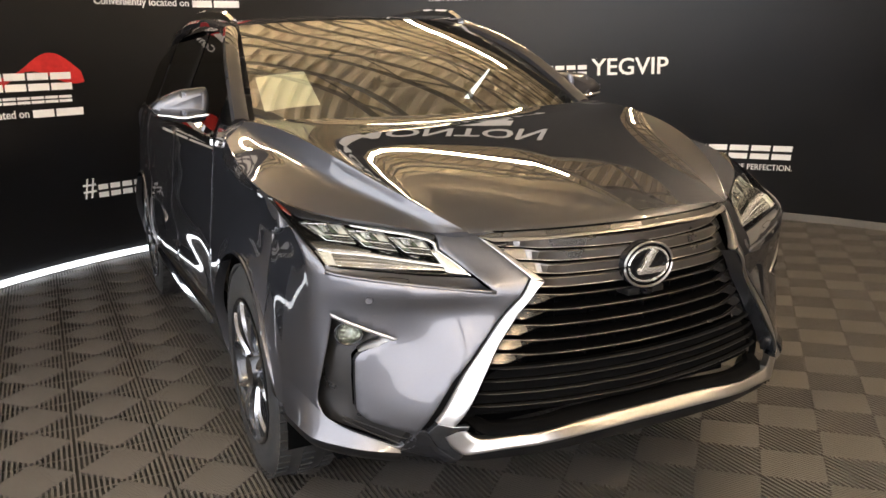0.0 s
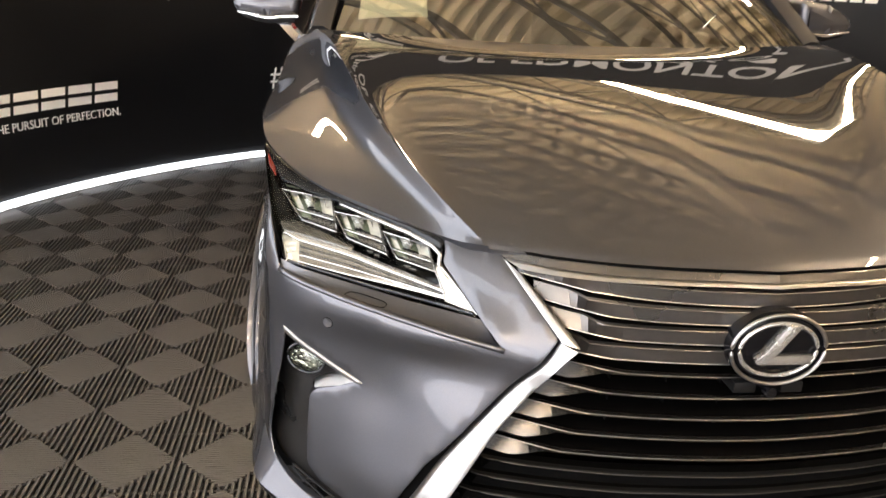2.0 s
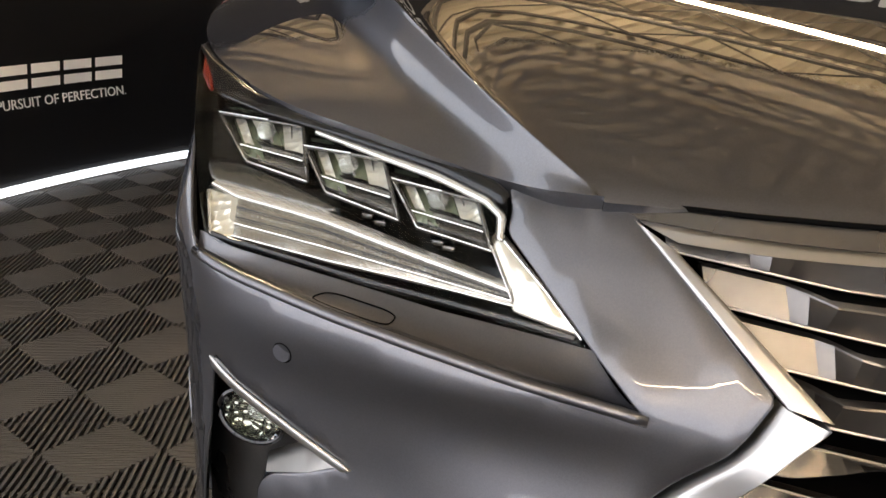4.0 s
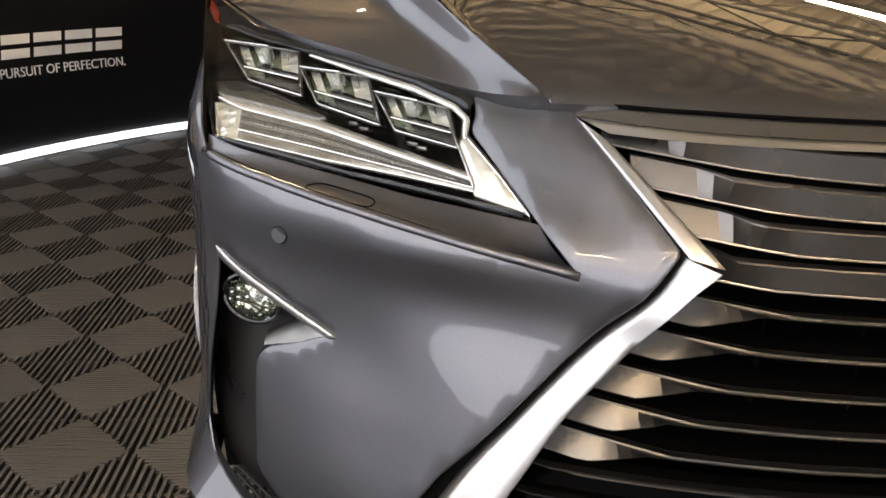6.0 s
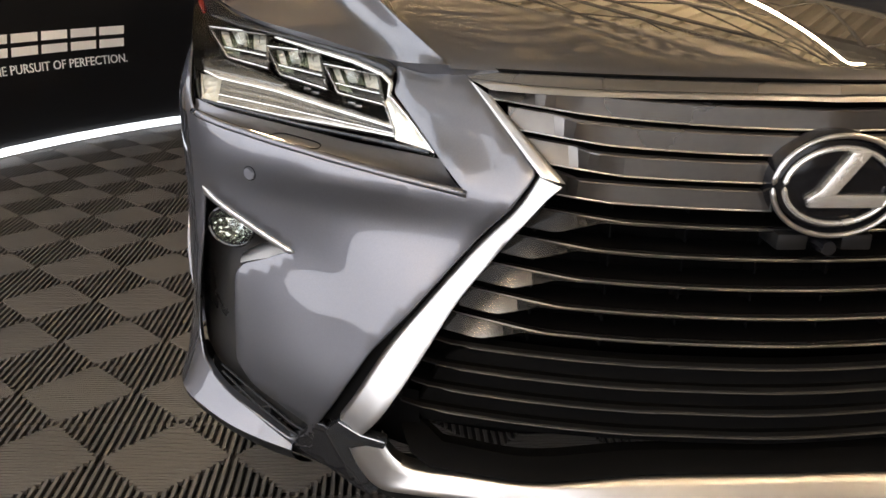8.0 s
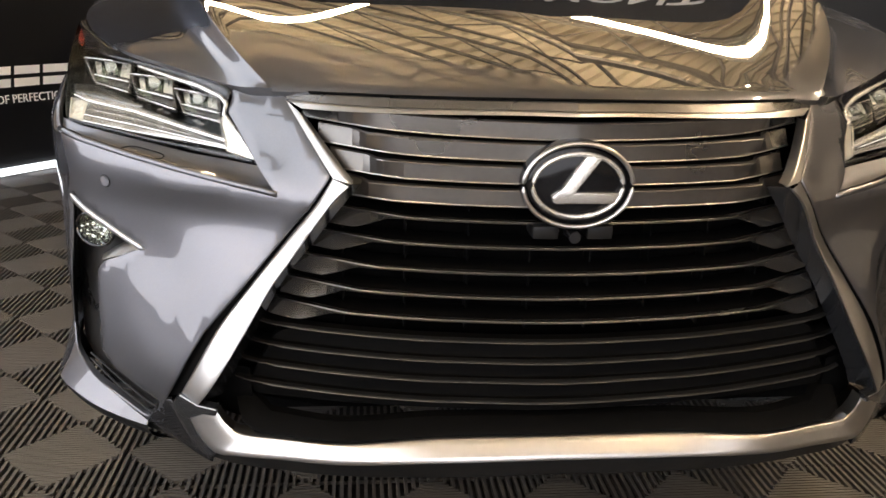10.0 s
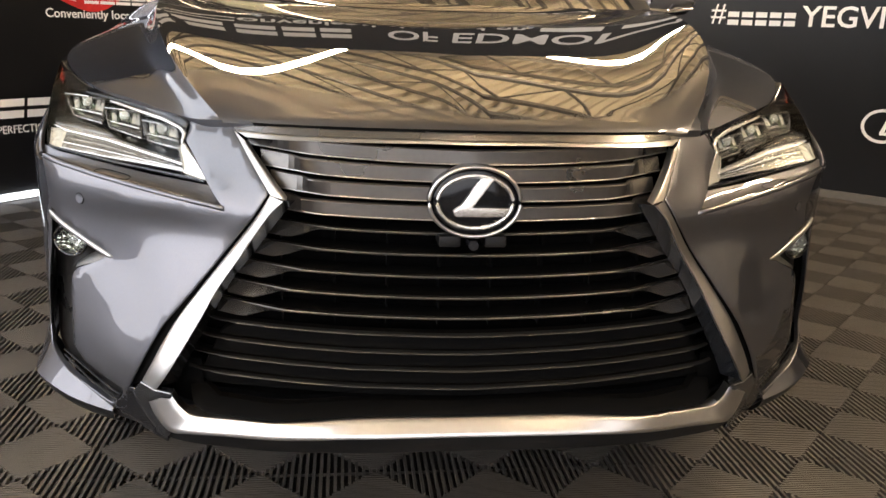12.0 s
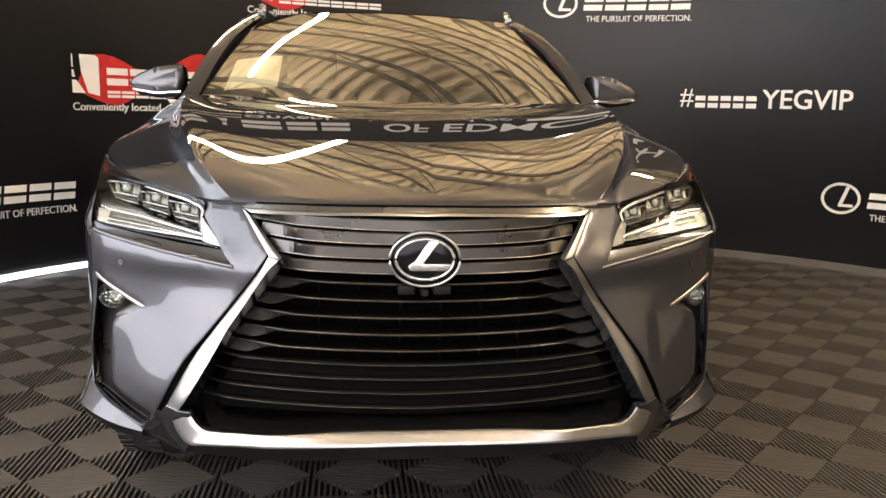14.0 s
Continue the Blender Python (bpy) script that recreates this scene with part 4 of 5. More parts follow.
# ---- wheels
def build_wheel():
    """Twenty-inch wheel, its outer face towards +x, its middle at the origin."""
    w = thing("wheel", "", "")
    prof = [(-0.115, 0.265), (-0.118, 0.31), (-0.112, 0.352), (-0.095, 0.373), (-0.04, 0.382), (0.04, 0.382), (0.085, 0.375), (0.103, 0.355), (0.110, 0.31), (0.108, 0.275), (0.102, 0.262), (0.0, 0.25)]
    n = 72
    bm = bmesh.new()
    rings = [[bm.verts.new((x, r * math.cos(2 * math.pi * k / n), r * math.sin(2 * math.pi * k / n))) for x, r in prof] for k in range(n)]
    for k in range(n):
        a, b = rings[k], rings[(k + 1) % n]
        for j in range(len(prof)):
            bm.faces.new((a[j], a[(j + 1) % len(prof)], b[(j + 1) % len(prof)], b[j]))
    bmesh.ops.recalc_face_normals(bm, faces=bm.faces)
    part("tyre", bm, RUBBER, w, "black rubber tyre", smooth=50)
    for x0, x1 in ((0.06, 0.10), (-0.02, 0.02), (-0.10, -0.06)):
        bm = bmesh.new()
        for k in range(64):
            a = 2 * math.pi * (k + (0.5 if x0 < -0.05 else 0)) / 64
            m = Matrix.Rotation(a, 4, "X")
            box((x0, -0.013, 0.373), (x1, 0.013, 0.388 if abs(x0 + x1) < 0.1 else 0.382), bm, 0, m)
        part("tread", bm, RUBBER, w, smooth=0)
    rim = [(0.108, 0.262), (0.112, 0.255), (0.104, 0.243), (0.085, 0.236), (0.02, 0.225), (-0.10, 0.222)]
    bm = bmesh.new()
    rings = [[bm.verts.new((x, r * math.cos(2 * math.pi * k / n), r * math.sin(2 * math.pi * k / n))) for x, r in rim] for k in range(n)]
    for k in range(n):
        a, b = rings[k], rings[(k + 1) % n]
        for j in range(len(rim) - 1):
            bm.faces.new((a[j], a[j + 1], b[j + 1], b[j])[::-1])
    part("rim", bm, DARKALLOY, w, "dark alloy rim barrel")
    for k in range(5):
        a0 = 2 * math.pi * k / 5
        for s in (-1, 1):
            def f(u, v, s=s, a0=a0):
                r = 0.05 + 0.195 * u
                ang = a0 + s * (0.12 + 0.19 * u ** 1.4) + (v - 0.5) * (0.20 - 0.10 * u)
                x = 0.088 + 0.026 * math.sin(u * 2.2) - 0.02 * abs(v - 0.5)
                return Vector((x, r * math.cos(ang), r * math.sin(ang)))
            bm = grid(10, 4, f)
            edge = [e for e in bm.edges if e.is_boundary]
            r = bmesh.ops.extrude_edge_only(bm, edges=edge)
            for v in r["geom"]:
                if isinstance(v, bmesh.types.BMVert):
                    v.co.x -= 0.035
            bmesh.ops.recalc_face_normals(bm, faces=bm.faces)
            part("spoke", bm, ALLOY, w, "machined spoke")
    bm = bmesh.new()
    bmesh.ops.create_cone(bm, cap_ends=True, segments=32, radius1=0.072, radius2=0.055, depth=0.03, matrix=Matrix.Translation((0.092, 0, 0)) @ Matrix.Rotation(math.pi / 2, 4, "Y"))
    part("hub_cap", bm, DARKALLOY, w, "round hub cap")
    bm = bmesh.new()
    bmesh.ops.create_cone(bm, cap_ends=True, segments=40, radius1=0.19, radius2=0.19, depth=0.02, matrix=Matrix.Translation((-0.03, 0, 0)) @ Matrix.Rotation(math.pi / 2, 4, "Y"))
    part("brake_disc", bm, STEEL, w, "grey brake disc")
    return w


def place_wheels():
    w = build_wheel()
    spots = [(-0.815, 1.03, 180, 12), (0.815, 1.03, 0, 35), (-0.815, 3.82, 180, 50), (0.815, 3.82, 0, 5)]
    for i, (x, y, rz, spin) in enumerate(spots):
        m = pose(x, y, 0.384, 0, 0, rz) @ pose(0, 0, 0, spin)
        ob = w if i == 0 else copy_thing(w, m)
        ob.matrix_basis = m
        ob.parent = CAR


build_bumper()
lip()
build_hood()
build_upper()
build_sides()
place_wheels()


# ---------------------------------------------------------------- headlamps
LAMP = [(0.538, 0.963), (0.548, 0.970), (0.58, 0.979), (0.632, 0.987), (0.71, 0.999), (0.80, 1.014), (0.868, 1.042), (0.891, 1.056), (0.889, 1.046), (0.866, 0.976), (0.847, 0.935), (0.831, 0.903), (0.817, 0.897), (0.665, 0.877), (0.481, 0.862), (0.515, 0.902), (0.544, 0.934), (0.538, 0.954)]
HEADLAMPS = tuple(tagged(new("headlight"), "clear headlight with three lens blocks and pale light bar") for _ in (0, 1))
for _h in HEADLAMPS:
    _h.parent = CAR


def flat_part(name, outline, sink, mat, rim=0.0, label="", r=0.004, step=0.012, holes=(), surf=lamp_point):
    bm = sheet(rounded(outline, r), [rounded(h, r) for h in holes], step, lambda x, z: surf(x, z, sink), rim=rim, back=(0, 1, 0))
    return both(name, bm, mat, HEADLAMPS, label)


def build_headlamps():
    for ob in flat_part("lens", LAMP, 0.0, LENS_MAT, 0.0, "clear plastic cover"):
        ob.visible_shadow = False
    flat_part("housing", LAMP, 0.075, CAVITY, 0.0, "gloss black housing")
    rim = bmesh.new()
    loop = [Vector(p) for p in dense(rounded(LAMP, 0.004), 0.012)]
    a = [rim.verts.new(lamp_point(p.x, p.y, 0.004)) for p in loop]
    b = [rim.verts.new(lamp_point(p.x, p.y, 0.078)) for p in loop]
    for i in range(len(loop)):
        j = (i + 1) % len(loop)
        rim.faces.new((a[i], a[j], b[j], b[i]))
    both("housing_wall", rim, CAVITY, HEADLAMPS)
    top = [(0.889, 1.054), (0.868, 1.042), (0.80, 1.014), (0.71, 0.999), (0.632, 0.987), (0.58, 0.979), (0.548, 0.970), (0.538, 0.963)]
    low = [(0.543, 0.955), (0.556, 0.960), (0.60, 0.9725), (0.652, 0.981), (0.72, 0.9905), (0.79, 0.999), (0.845, 1.010), (0.880, 1.046)]
    flat_part("upper_border", top + low, 0.002, GLOSS, 0.012, "gloss black upper border", 0.002, 0.01)
    shine = [(0.725, 0.9880), (0.652, 0.9765), (0.60, 0.9685), (0.556, 0.9560), (0.5425, 0.945), (0.546, 0.927), (0.5485, 0.928), (0.5465, 0.944), (0.558, 0.953), (0.60, 0.9645), (0.652, 0.9735), (0.725, 0.9870)]
    flat_part("upper_bezel", shine, 0.005, SILVER, 0.008, "bright bezel over the lens blocks", 0.002, 0.006)
    under = [lamp_point(*q, 0.004) for q in dense([(0.492, 0.866), (0.665, 0.8805), (0.80, 0.898), (0.824, 0.902)], 0.01, False)]
    both("lower_border", tube(under, 0.0030, sides=6), GLOSS, HEADLAMPS, "gloss black lower border")


PALE = mottle(material("pale_light_bar", (0.5, 0.48, 0.44), 0.25, 0.8, 0.5), (0.34, 0.325, 0.295), (0.56, 0.54, 0.49), 14.0, 260, 0.25, (0.14, 0.34))
SMOKE = mottle(material("smoked_clear_block", (0.2, 0.195, 0.18), 0.12, 0.8, 0.6), (0.10, 0.096, 0.088), (0.26, 0.25, 0.23), 24.0, 200, 0.2, (0.08, 0.2))
UNITS = ([(0.844, 0.993), (0.741, 0.989), (0.732, 0.945), (0.800, 0.955)],
         [(0.738, 0.973), (0.652, 0.971), (0.638, 0.926), (0.711, 0.939)],
         [(0.644, 0.957), (0.563, 0.951), (0.554, 0.915), (0.620, 0.923)])


def lens_block(poly):
    """One bright lens block: frame, upper reflector, glass ball, and clear lower step."""
    p = [Vector(q) for q in poly]
    at = lambda u, v: (p[3].lerp(p[2], u)).lerp(p[0].lerp(p[1], u), v)
    hole = [tuple(at(u, v)) for u, v in ((0.009, 0.985), (0.993, 0.982), (0.99, 0.02), (0.010, 0.020))]
    flat_part("block_frame", poly, 0.016, SMOKE, 0.022, "chrome frame of a lens block", 0.0015, 0.01, [hole])
    n = 6

    def face(u0, u1, v0, v1, s0, s1, mat, name, label):
        bm = grid(n, n, lambda i, j: lamp_point(*at(u0 + (u1 - u0) * i, v0 + (v1 - v0) * j), s0 + (s1 - s0) * j + 0.004 * math.sin(math.pi * i)))
        bm.normal_update()
        if sum(q.normal.y for q in bm.faces) > 0:
            bmesh.ops.reverse_faces(bm, faces=bm.faces)
        both(name, bm, mat, HEADLAMPS, label)
    face(0.03, 0.33, 0.06, 0.97, 0.022, 0.062, GREEN_GLASS, "side_prism", "greenish clear prism")
    face(0.10, 0.24, 0.34, 0.80, 0.026, 0.040, FACET, "reflector", "faceted bright reflector")
    face(0.34, 0.50, 0.42, 0.97, 0.050, 0.030, FACET, "reflector", "faceted bright reflector")
    face(0.51, 0.70, 0.42, 0.97, 0.034, 0.060, GREEN_GLASS, "side_prism", "greenish clear prism")
    face(0.71, 0.97, 0.42, 0.97, 0.026, 0.050, FACET, "reflector", "faceted bright reflector")
    face(0.30, 0.97, 0.365, 0.415, 0.030, 0.046, DARKALLOY, "step", "dark step")
    face(0.34, 0.97, 0.31, 0.36, 0.022, 0.034, SILVER, "step", "bright step")
    face(0.34, 0.97, 0.235, 0.30, 0.024, 0.030, DARKALLOY, "step", "dark step")
    face(0.20, 0.97, 0.035, 0.23, 0.020, 0.036, PALE, "lower_block", "clear pale lower block")
    rimline = [lamp_point(*at(u, v), 0.0145) for u, v in ((0.6, 1.0), (0.0, 1.0), (0.0, 0.5), (0.0, 0.0), (0.5, 0.0), (1.0, 0.0), (1.0, 0.25))]
    both("block_edge", tube(rimline, 0.0008, sides=6), SILVER, HEADLAMPS, "bright edge of a lens block")
    for v, r in ((0.33, 0.0009), (0.10, 0.0006)):
        both("block_line", tube([lamp_point(*at(u, v), 0.0185) for u in (0.05, 0.35, 0.65, 0.96)], r, sides=6), SILVER if r > 0.0008 else DARKALLOY, HEADLAMPS)
    c = lamp_point(*at(0.50, 0.70), 0.030)
    bm = bmesh.new()
    bmesh.ops.create_uvsphere(bm, u_segments=20, v_segments=12, radius=0.0105, matrix=Matrix.Translation(c))
    both("glass_ball", bm, CRYSTAL, HEADLAMPS, "clear glass ball lens", 180)
    for k in (0.36, 0.52, 0.80):
        a, b = lamp_point(*at(k, 0.44), 0.036), lamp_point(*at(k + 0.02, 0.92), 0.05)
        both("rib", tube([a, b], 0.0014, sides=6), SILVER, HEADLAMPS)


CAVITY = material("gloss_black_housing", (0.004, 0.004, 0.004), 0.12, 0.0, 0.0, 0.35)
TAIL = mottle(material("bright_tail", (0.8, 0.78, 0.7), 0.2, 0.6), (0.66, 0.63, 0.54), (0.82, 0.80, 0.72), 22.0, 200, 0.1, (0.12, 0.24))
GREEN_GLASS = material("greenish_prism", (0.34, 0.40, 0.28), 0.06, 0.6, 1.0)


def lamp_inside():
    for poly in UNITS:
        lens_block(poly)
    bar = [(0.803, 0.926), (0.712, 0.917), (0.621, 0.900), (0.541, 0.888), (0.538, 0.878), (0.70, 0.888), (0.803, 0.899)]
    flat_part("daytime_light", bar, 0.016, PALE, 0.02, "pale unlit light bar", 0.002, 0.008)
    tail = [(0.551, 0.920), (0.545, 0.928), (0.514, 0.899), (0.486, 0.866), (0.538, 0.876), (0.537, 0.885)]
    flat_part("light_tail", tail, 0.012, TAIL, 0.02, "bright tapered end of the light bar", 0.002, 0.008)
    flat_part("light_box", [(0.837, 0.931), (0.804, 0.926), (0.803, 0.899), (0.826, 0.901)], 0.016, FACET, 0.02, "bright end of the light bar", 0.003, 0.006)
    blade = [(0.834, 0.9375), (0.806, 0.9345), (0.712, 0.9235), (0.621, 0.906), (0.541, 0.8915), (0.541, 0.8895), (0.621, 0.9025), (0.712, 0.9185), (0.806, 0.9295)]
    flat_part("light_blade", blade, 0.009, SILVER, 0.012, "bright blade along the light bar", 0.001, 0.006)
    wedge = [(0.844, 0.950), (0.81, 0.952), (0.76, 0.942), (0.70, 0.9265), (0.712, 0.925), (0.806, 0.936), (0.836, 0.939)]
    flat_part("light_wedge", wedge, 0.020, SMOKE, 0.02, "smoked wedge over the light bar", 0.003, 0.008)
    mid = [((0.803, 0.926), (0.803, 0.899)), ((0.712, 0.917), (0.708, 0.889)), ((0.621, 0.900), (0.62, 0.8835)), ((0.541, 0.888), (0.538, 0.878))]
    for f, r, mat in ((0.20, 0.0008, DARKALLOY), (0.46, 0.0007, DARKALLOY), (0.64, 0.0010, SILVER), (0.97, 0.0011, SILVER)):
        line = [lamp_point(*(Vector(a).lerp(Vector(b), f)), 0.0125) for a, b in mid]
        line = [line[k].lerp(line[k + 1], j / 8) for k in range(3) for j in range(8)] + [line[-1]]
        both("light_line", tube(line, r, sides=6), mat, HEADLAMPS, "thin line along the light bar")
    edge = [lamp_point(*q, 0.011) for q in dense([(0.836, 0.931), (0.826, 0.9005), (0.803, 0.8985)], 0.01, False)]
    both("light_line", tube(edge, 0.0018, sides=6), SILVER, HEADLAMPS, "thin bright line")
    edge = [lamp_point(*q, 0.010) for q in dense([(0.554, 0.920), (0.539, 0.883)], 0.01, False)]
    both("light_line", tube(edge, 0.0012, sides=6), SILVER, HEADLAMPS, "thin bright line")
    edge = [lamp_point(*q, 0.006) for q in dense([(0.543, 0.926), (0.513, 0.897), (0.486, 0.8655)], 0.01, False)]
    both("light_line", tube(edge, 0.0012, sides=6), SILVER, HEADLAMPS, "thin bright line")
    dots = bmesh.new()
    for k in range(44):
        x = 0.56 + 0.225 * k / 43
        z = curve(x, (0.541, 0.621, 0.712, 0.803), (0.8848, 0.8945, 0.9075, 0.9165))
        bmesh.ops.create_icosphere(dots, subdivisions=1, radius=0.0017, matrix=Matrix.Translation(lamp_point(x, z, 0.0145)))
    for ob in both("light_dots", dots, SILVER, HEADLAMPS, "row of small clear light dots"):
        tagged(ob, kind="stuff")
    for x, z in ((0.725, 0.930), (0.668, 0.921), (0.655, 0.917), (0.600, 0.909), (0.59, 0.906)):
        bm = box((-0.006, -0.002, -0.0025), (0.006, 0.002, 0.0025), None, 0.001, Matrix.Translation(lamp_point(x, z, 0.035)) @ Matrix.Rotation(0.5, 4, "Z"))
        both("clip", bm, SMOKE, HEADLAMPS)
    flat_part("side_marker", [(0.884, 1.050), (0.869, 1.042), (0.860, 1.012), (0.876, 1.026)], 0.012, AMBER, 0.01, "amber side marker", 0.002, 0.008)


# ---------------------------------------------------------------- grille
GRILLE = tagged(new("grille"), "hourglass grille with satin chrome frame and dark cross slats")
GRILLE.parent = CAR


def whole(points):
    """A full outline from its right half, which begins and ends on the middle line."""
    return sz(points) + [(-a, z) for a, z in sz(points)[::-1] if a > 1e-6]


def band(name, outer, inner, mat, sink, rim, label="", step=0.012):
    bm = sheet(rounded(sz(outer) + sz(inner)[::-1], 0.003), [], step, lambda s, z: nose(s, z, sink), rim=rim, back=(0, 1, 0))
    return both(name, bm, mat, GRILLE, label)


def ribbon(name, outer, inner, mat, sink, label="", depth=0.03, n=48, rounds=0.0015, twist=0.0):
    """A smooth band between two lines on the nose, with rounded edges turned in."""
    k = [i / (len(outer) - 1) for i in range(len(outer))]

    def place(u, v):
        rows = (0.0, 0.0, 0.06, 0.28, 0.5, 0.72, 0.94, 1.0, 1.0)
        deep = (depth, rounds, 0.0, 0.0, 0.0, 0.0, 0.0, rounds, depth)
        j = round(v * 8)
        a = Vector([curve(u, k, [p[c] for p in outer]) for c in (0, 1)])
        b = Vector([curve(u, k, [p[c] for p in inner]) for c in (0, 1)])
        p = a.lerp(b, rows[j])
        return nose(s_of(p.x), p.y, sink + deep[j] + twist * (1 - rows[j]))
    bm = grid(n, 8, place)
    bmesh.ops.recalc_face_normals(bm, faces=bm.faces)
    if sum(f.normal.y * f.calc_area() for f in bm.faces) > 0:
        bmesh.ops.reverse_faces(bm, faces=bm.faces)
    return both(name, bm, mat, GRILLE, label, 60)


def frame_x(z):
    """Half width of the opening inside the frame at a height."""
    return curve(z, (0.44, 0.50, 0.638, 0.682, 0.727, 0.771, 0.819, 0.85, 0.895, 0.945, 0.96), (0.53, 0.515, 0.457, 0.434, 0.411, 0.386, 0.352, 0.334, 0.356, 0.398, 0.41))


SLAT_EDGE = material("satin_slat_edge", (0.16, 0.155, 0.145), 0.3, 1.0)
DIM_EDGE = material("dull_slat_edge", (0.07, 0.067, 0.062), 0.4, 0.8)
SLAT_LOW = mottle(material("dark_slat", (0.08, 0.077, 0.072), 0.3, 0.9), (0.14, 0.134, 0.125), (0.17, 0.163, 0.152), 4.0, 90, 0.0, (0.22, 0.30))


def slat_line(x):
    return 0.020 + 0.26 * x * x


def build_grille():
    up_o, up_i = [(0.440, 0.960), (0.362, 0.864)], [(0.414, 0.944), (0.333, 0.859)]
    ribbon("upper_frame", up_o, up_i, CHROME, -0.004, "satin chrome frame")
    lo_o = [(0.362, 0.863), (0.387, 0.823), (0.443, 0.747), (0.494, 0.681), (0.549, 0.606), (0.604, 0.508), (0.618, 0.482)]
    lo_i = [(0.338, 0.857), (0.366, 0.827), (0.413, 0.755), (0.459, 0.688), (0.500, 0.616), (0.556, 0.522), (0.586, 0.477)]
    ribbon("side_frame", lo_o, lo_i, CHROME, -0.012, "satin chrome frame", twist=0.009)
    gap_o = [(0.372, 0.866), (0.402, 0.821), (0.462, 0.743), (0.517, 0.674), (0.579, 0.598), (0.644, 0.481), (0.661, 0.449)]
    gap_i = [(0.356, 0.862), (0.380, 0.823), (0.435, 0.747), (0.486, 0.681), (0.540, 0.606), (0.595, 0.508), (0.610, 0.474)]
    band("frame_gap", gap_o, gap_i, DEEP, 0.014, 0.0, "black gap beside the frame")
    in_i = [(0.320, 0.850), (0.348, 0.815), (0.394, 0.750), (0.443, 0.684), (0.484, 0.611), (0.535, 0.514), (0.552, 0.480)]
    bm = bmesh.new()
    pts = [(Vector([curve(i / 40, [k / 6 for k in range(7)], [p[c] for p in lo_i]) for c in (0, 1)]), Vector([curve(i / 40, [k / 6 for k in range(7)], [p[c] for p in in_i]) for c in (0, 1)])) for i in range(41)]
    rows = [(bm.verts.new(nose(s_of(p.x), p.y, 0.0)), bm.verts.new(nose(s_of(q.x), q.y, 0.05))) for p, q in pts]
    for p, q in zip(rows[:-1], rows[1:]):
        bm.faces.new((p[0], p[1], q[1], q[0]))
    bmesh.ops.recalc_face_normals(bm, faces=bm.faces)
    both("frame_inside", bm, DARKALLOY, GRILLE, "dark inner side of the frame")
    # foot bar
    foot_t = [(0.0, 0.440), (0.20, 0.440), (0.38, 0.438), (0.49, 0.434), (0.524, 0.437), (0.545, 0.452), (0.557, 0.470)]
    foot_b = [(0.0, 0.407), (0.20, 0.407), (0.38, 0.407), (0.51, 0.400), (0.562, 0.394), (0.590, 0.417), (0.604, 0.446)]
    ribbon("foot_bar", foot_t, foot_b, CHROME, -0.013, "satin chrome foot bar", 0.03, 72, 0.002, 0.020)
    end = [(0.557, 0.470), (0.552, 0.481), (0.587, 0.476), (0.619, 0.481), (0.640, 0.452), (0.612, 0.405), (0.575, 0.372), (0.562, 0.392), (0.590, 0.416), (0.605, 0.445), (0.580, 0.464)]
    both("foot_end", sheet(sz(end), [], 0.006, lambda s, z: nose(s, z, -0.010), rim=0.02, back=(0, 1, 0)), DARKALLOY, GRILLE, "dark chrome end of the foot bar")
    joint = [nose(s_of(x), z, -0.012) for x, z in ((0.553, 0.482), (0.587, 0.4775), (0.619, 0.4825))]
    both("foot_joint", tube(joint, 0.0008, sides=6), CHROME, GRILLE, "thin joint line of the frame")
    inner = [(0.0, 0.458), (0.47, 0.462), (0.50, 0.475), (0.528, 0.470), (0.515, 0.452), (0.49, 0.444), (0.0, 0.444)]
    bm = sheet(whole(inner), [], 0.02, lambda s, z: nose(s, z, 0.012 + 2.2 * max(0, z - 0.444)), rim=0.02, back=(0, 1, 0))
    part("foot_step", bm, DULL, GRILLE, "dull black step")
    # near-black filler sheet, added to close a see-through gap beside the foot bar
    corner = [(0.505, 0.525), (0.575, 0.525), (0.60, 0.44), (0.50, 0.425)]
    both("corner_filler", sheet(sz(corner), [], 0.02, lambda s, z: nose(s, z, 0.075)), DEEP, GRILLE, "added black sheet closing the gap in the grille corner")
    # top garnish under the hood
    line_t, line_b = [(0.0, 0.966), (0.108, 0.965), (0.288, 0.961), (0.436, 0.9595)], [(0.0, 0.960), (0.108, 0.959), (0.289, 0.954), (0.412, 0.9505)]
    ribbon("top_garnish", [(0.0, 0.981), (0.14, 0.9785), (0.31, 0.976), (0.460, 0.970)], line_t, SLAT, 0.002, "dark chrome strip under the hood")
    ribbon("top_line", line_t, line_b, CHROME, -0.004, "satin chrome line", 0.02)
    # back wall: near-black sheet standing in for the unlit depth behind the slats
    part("back_panel", sheet(whole([(0.0, 0.97), (0.44, 0.96), (0.34, 0.86), (0.55, 0.50), (0.56, 0.44), (0.0, 0.43)]), [], 0.05, lambda s, z: nose(s, z, 0.14)), DEEP, GRILLE, "black sheet standing for the dark depth of the grille")

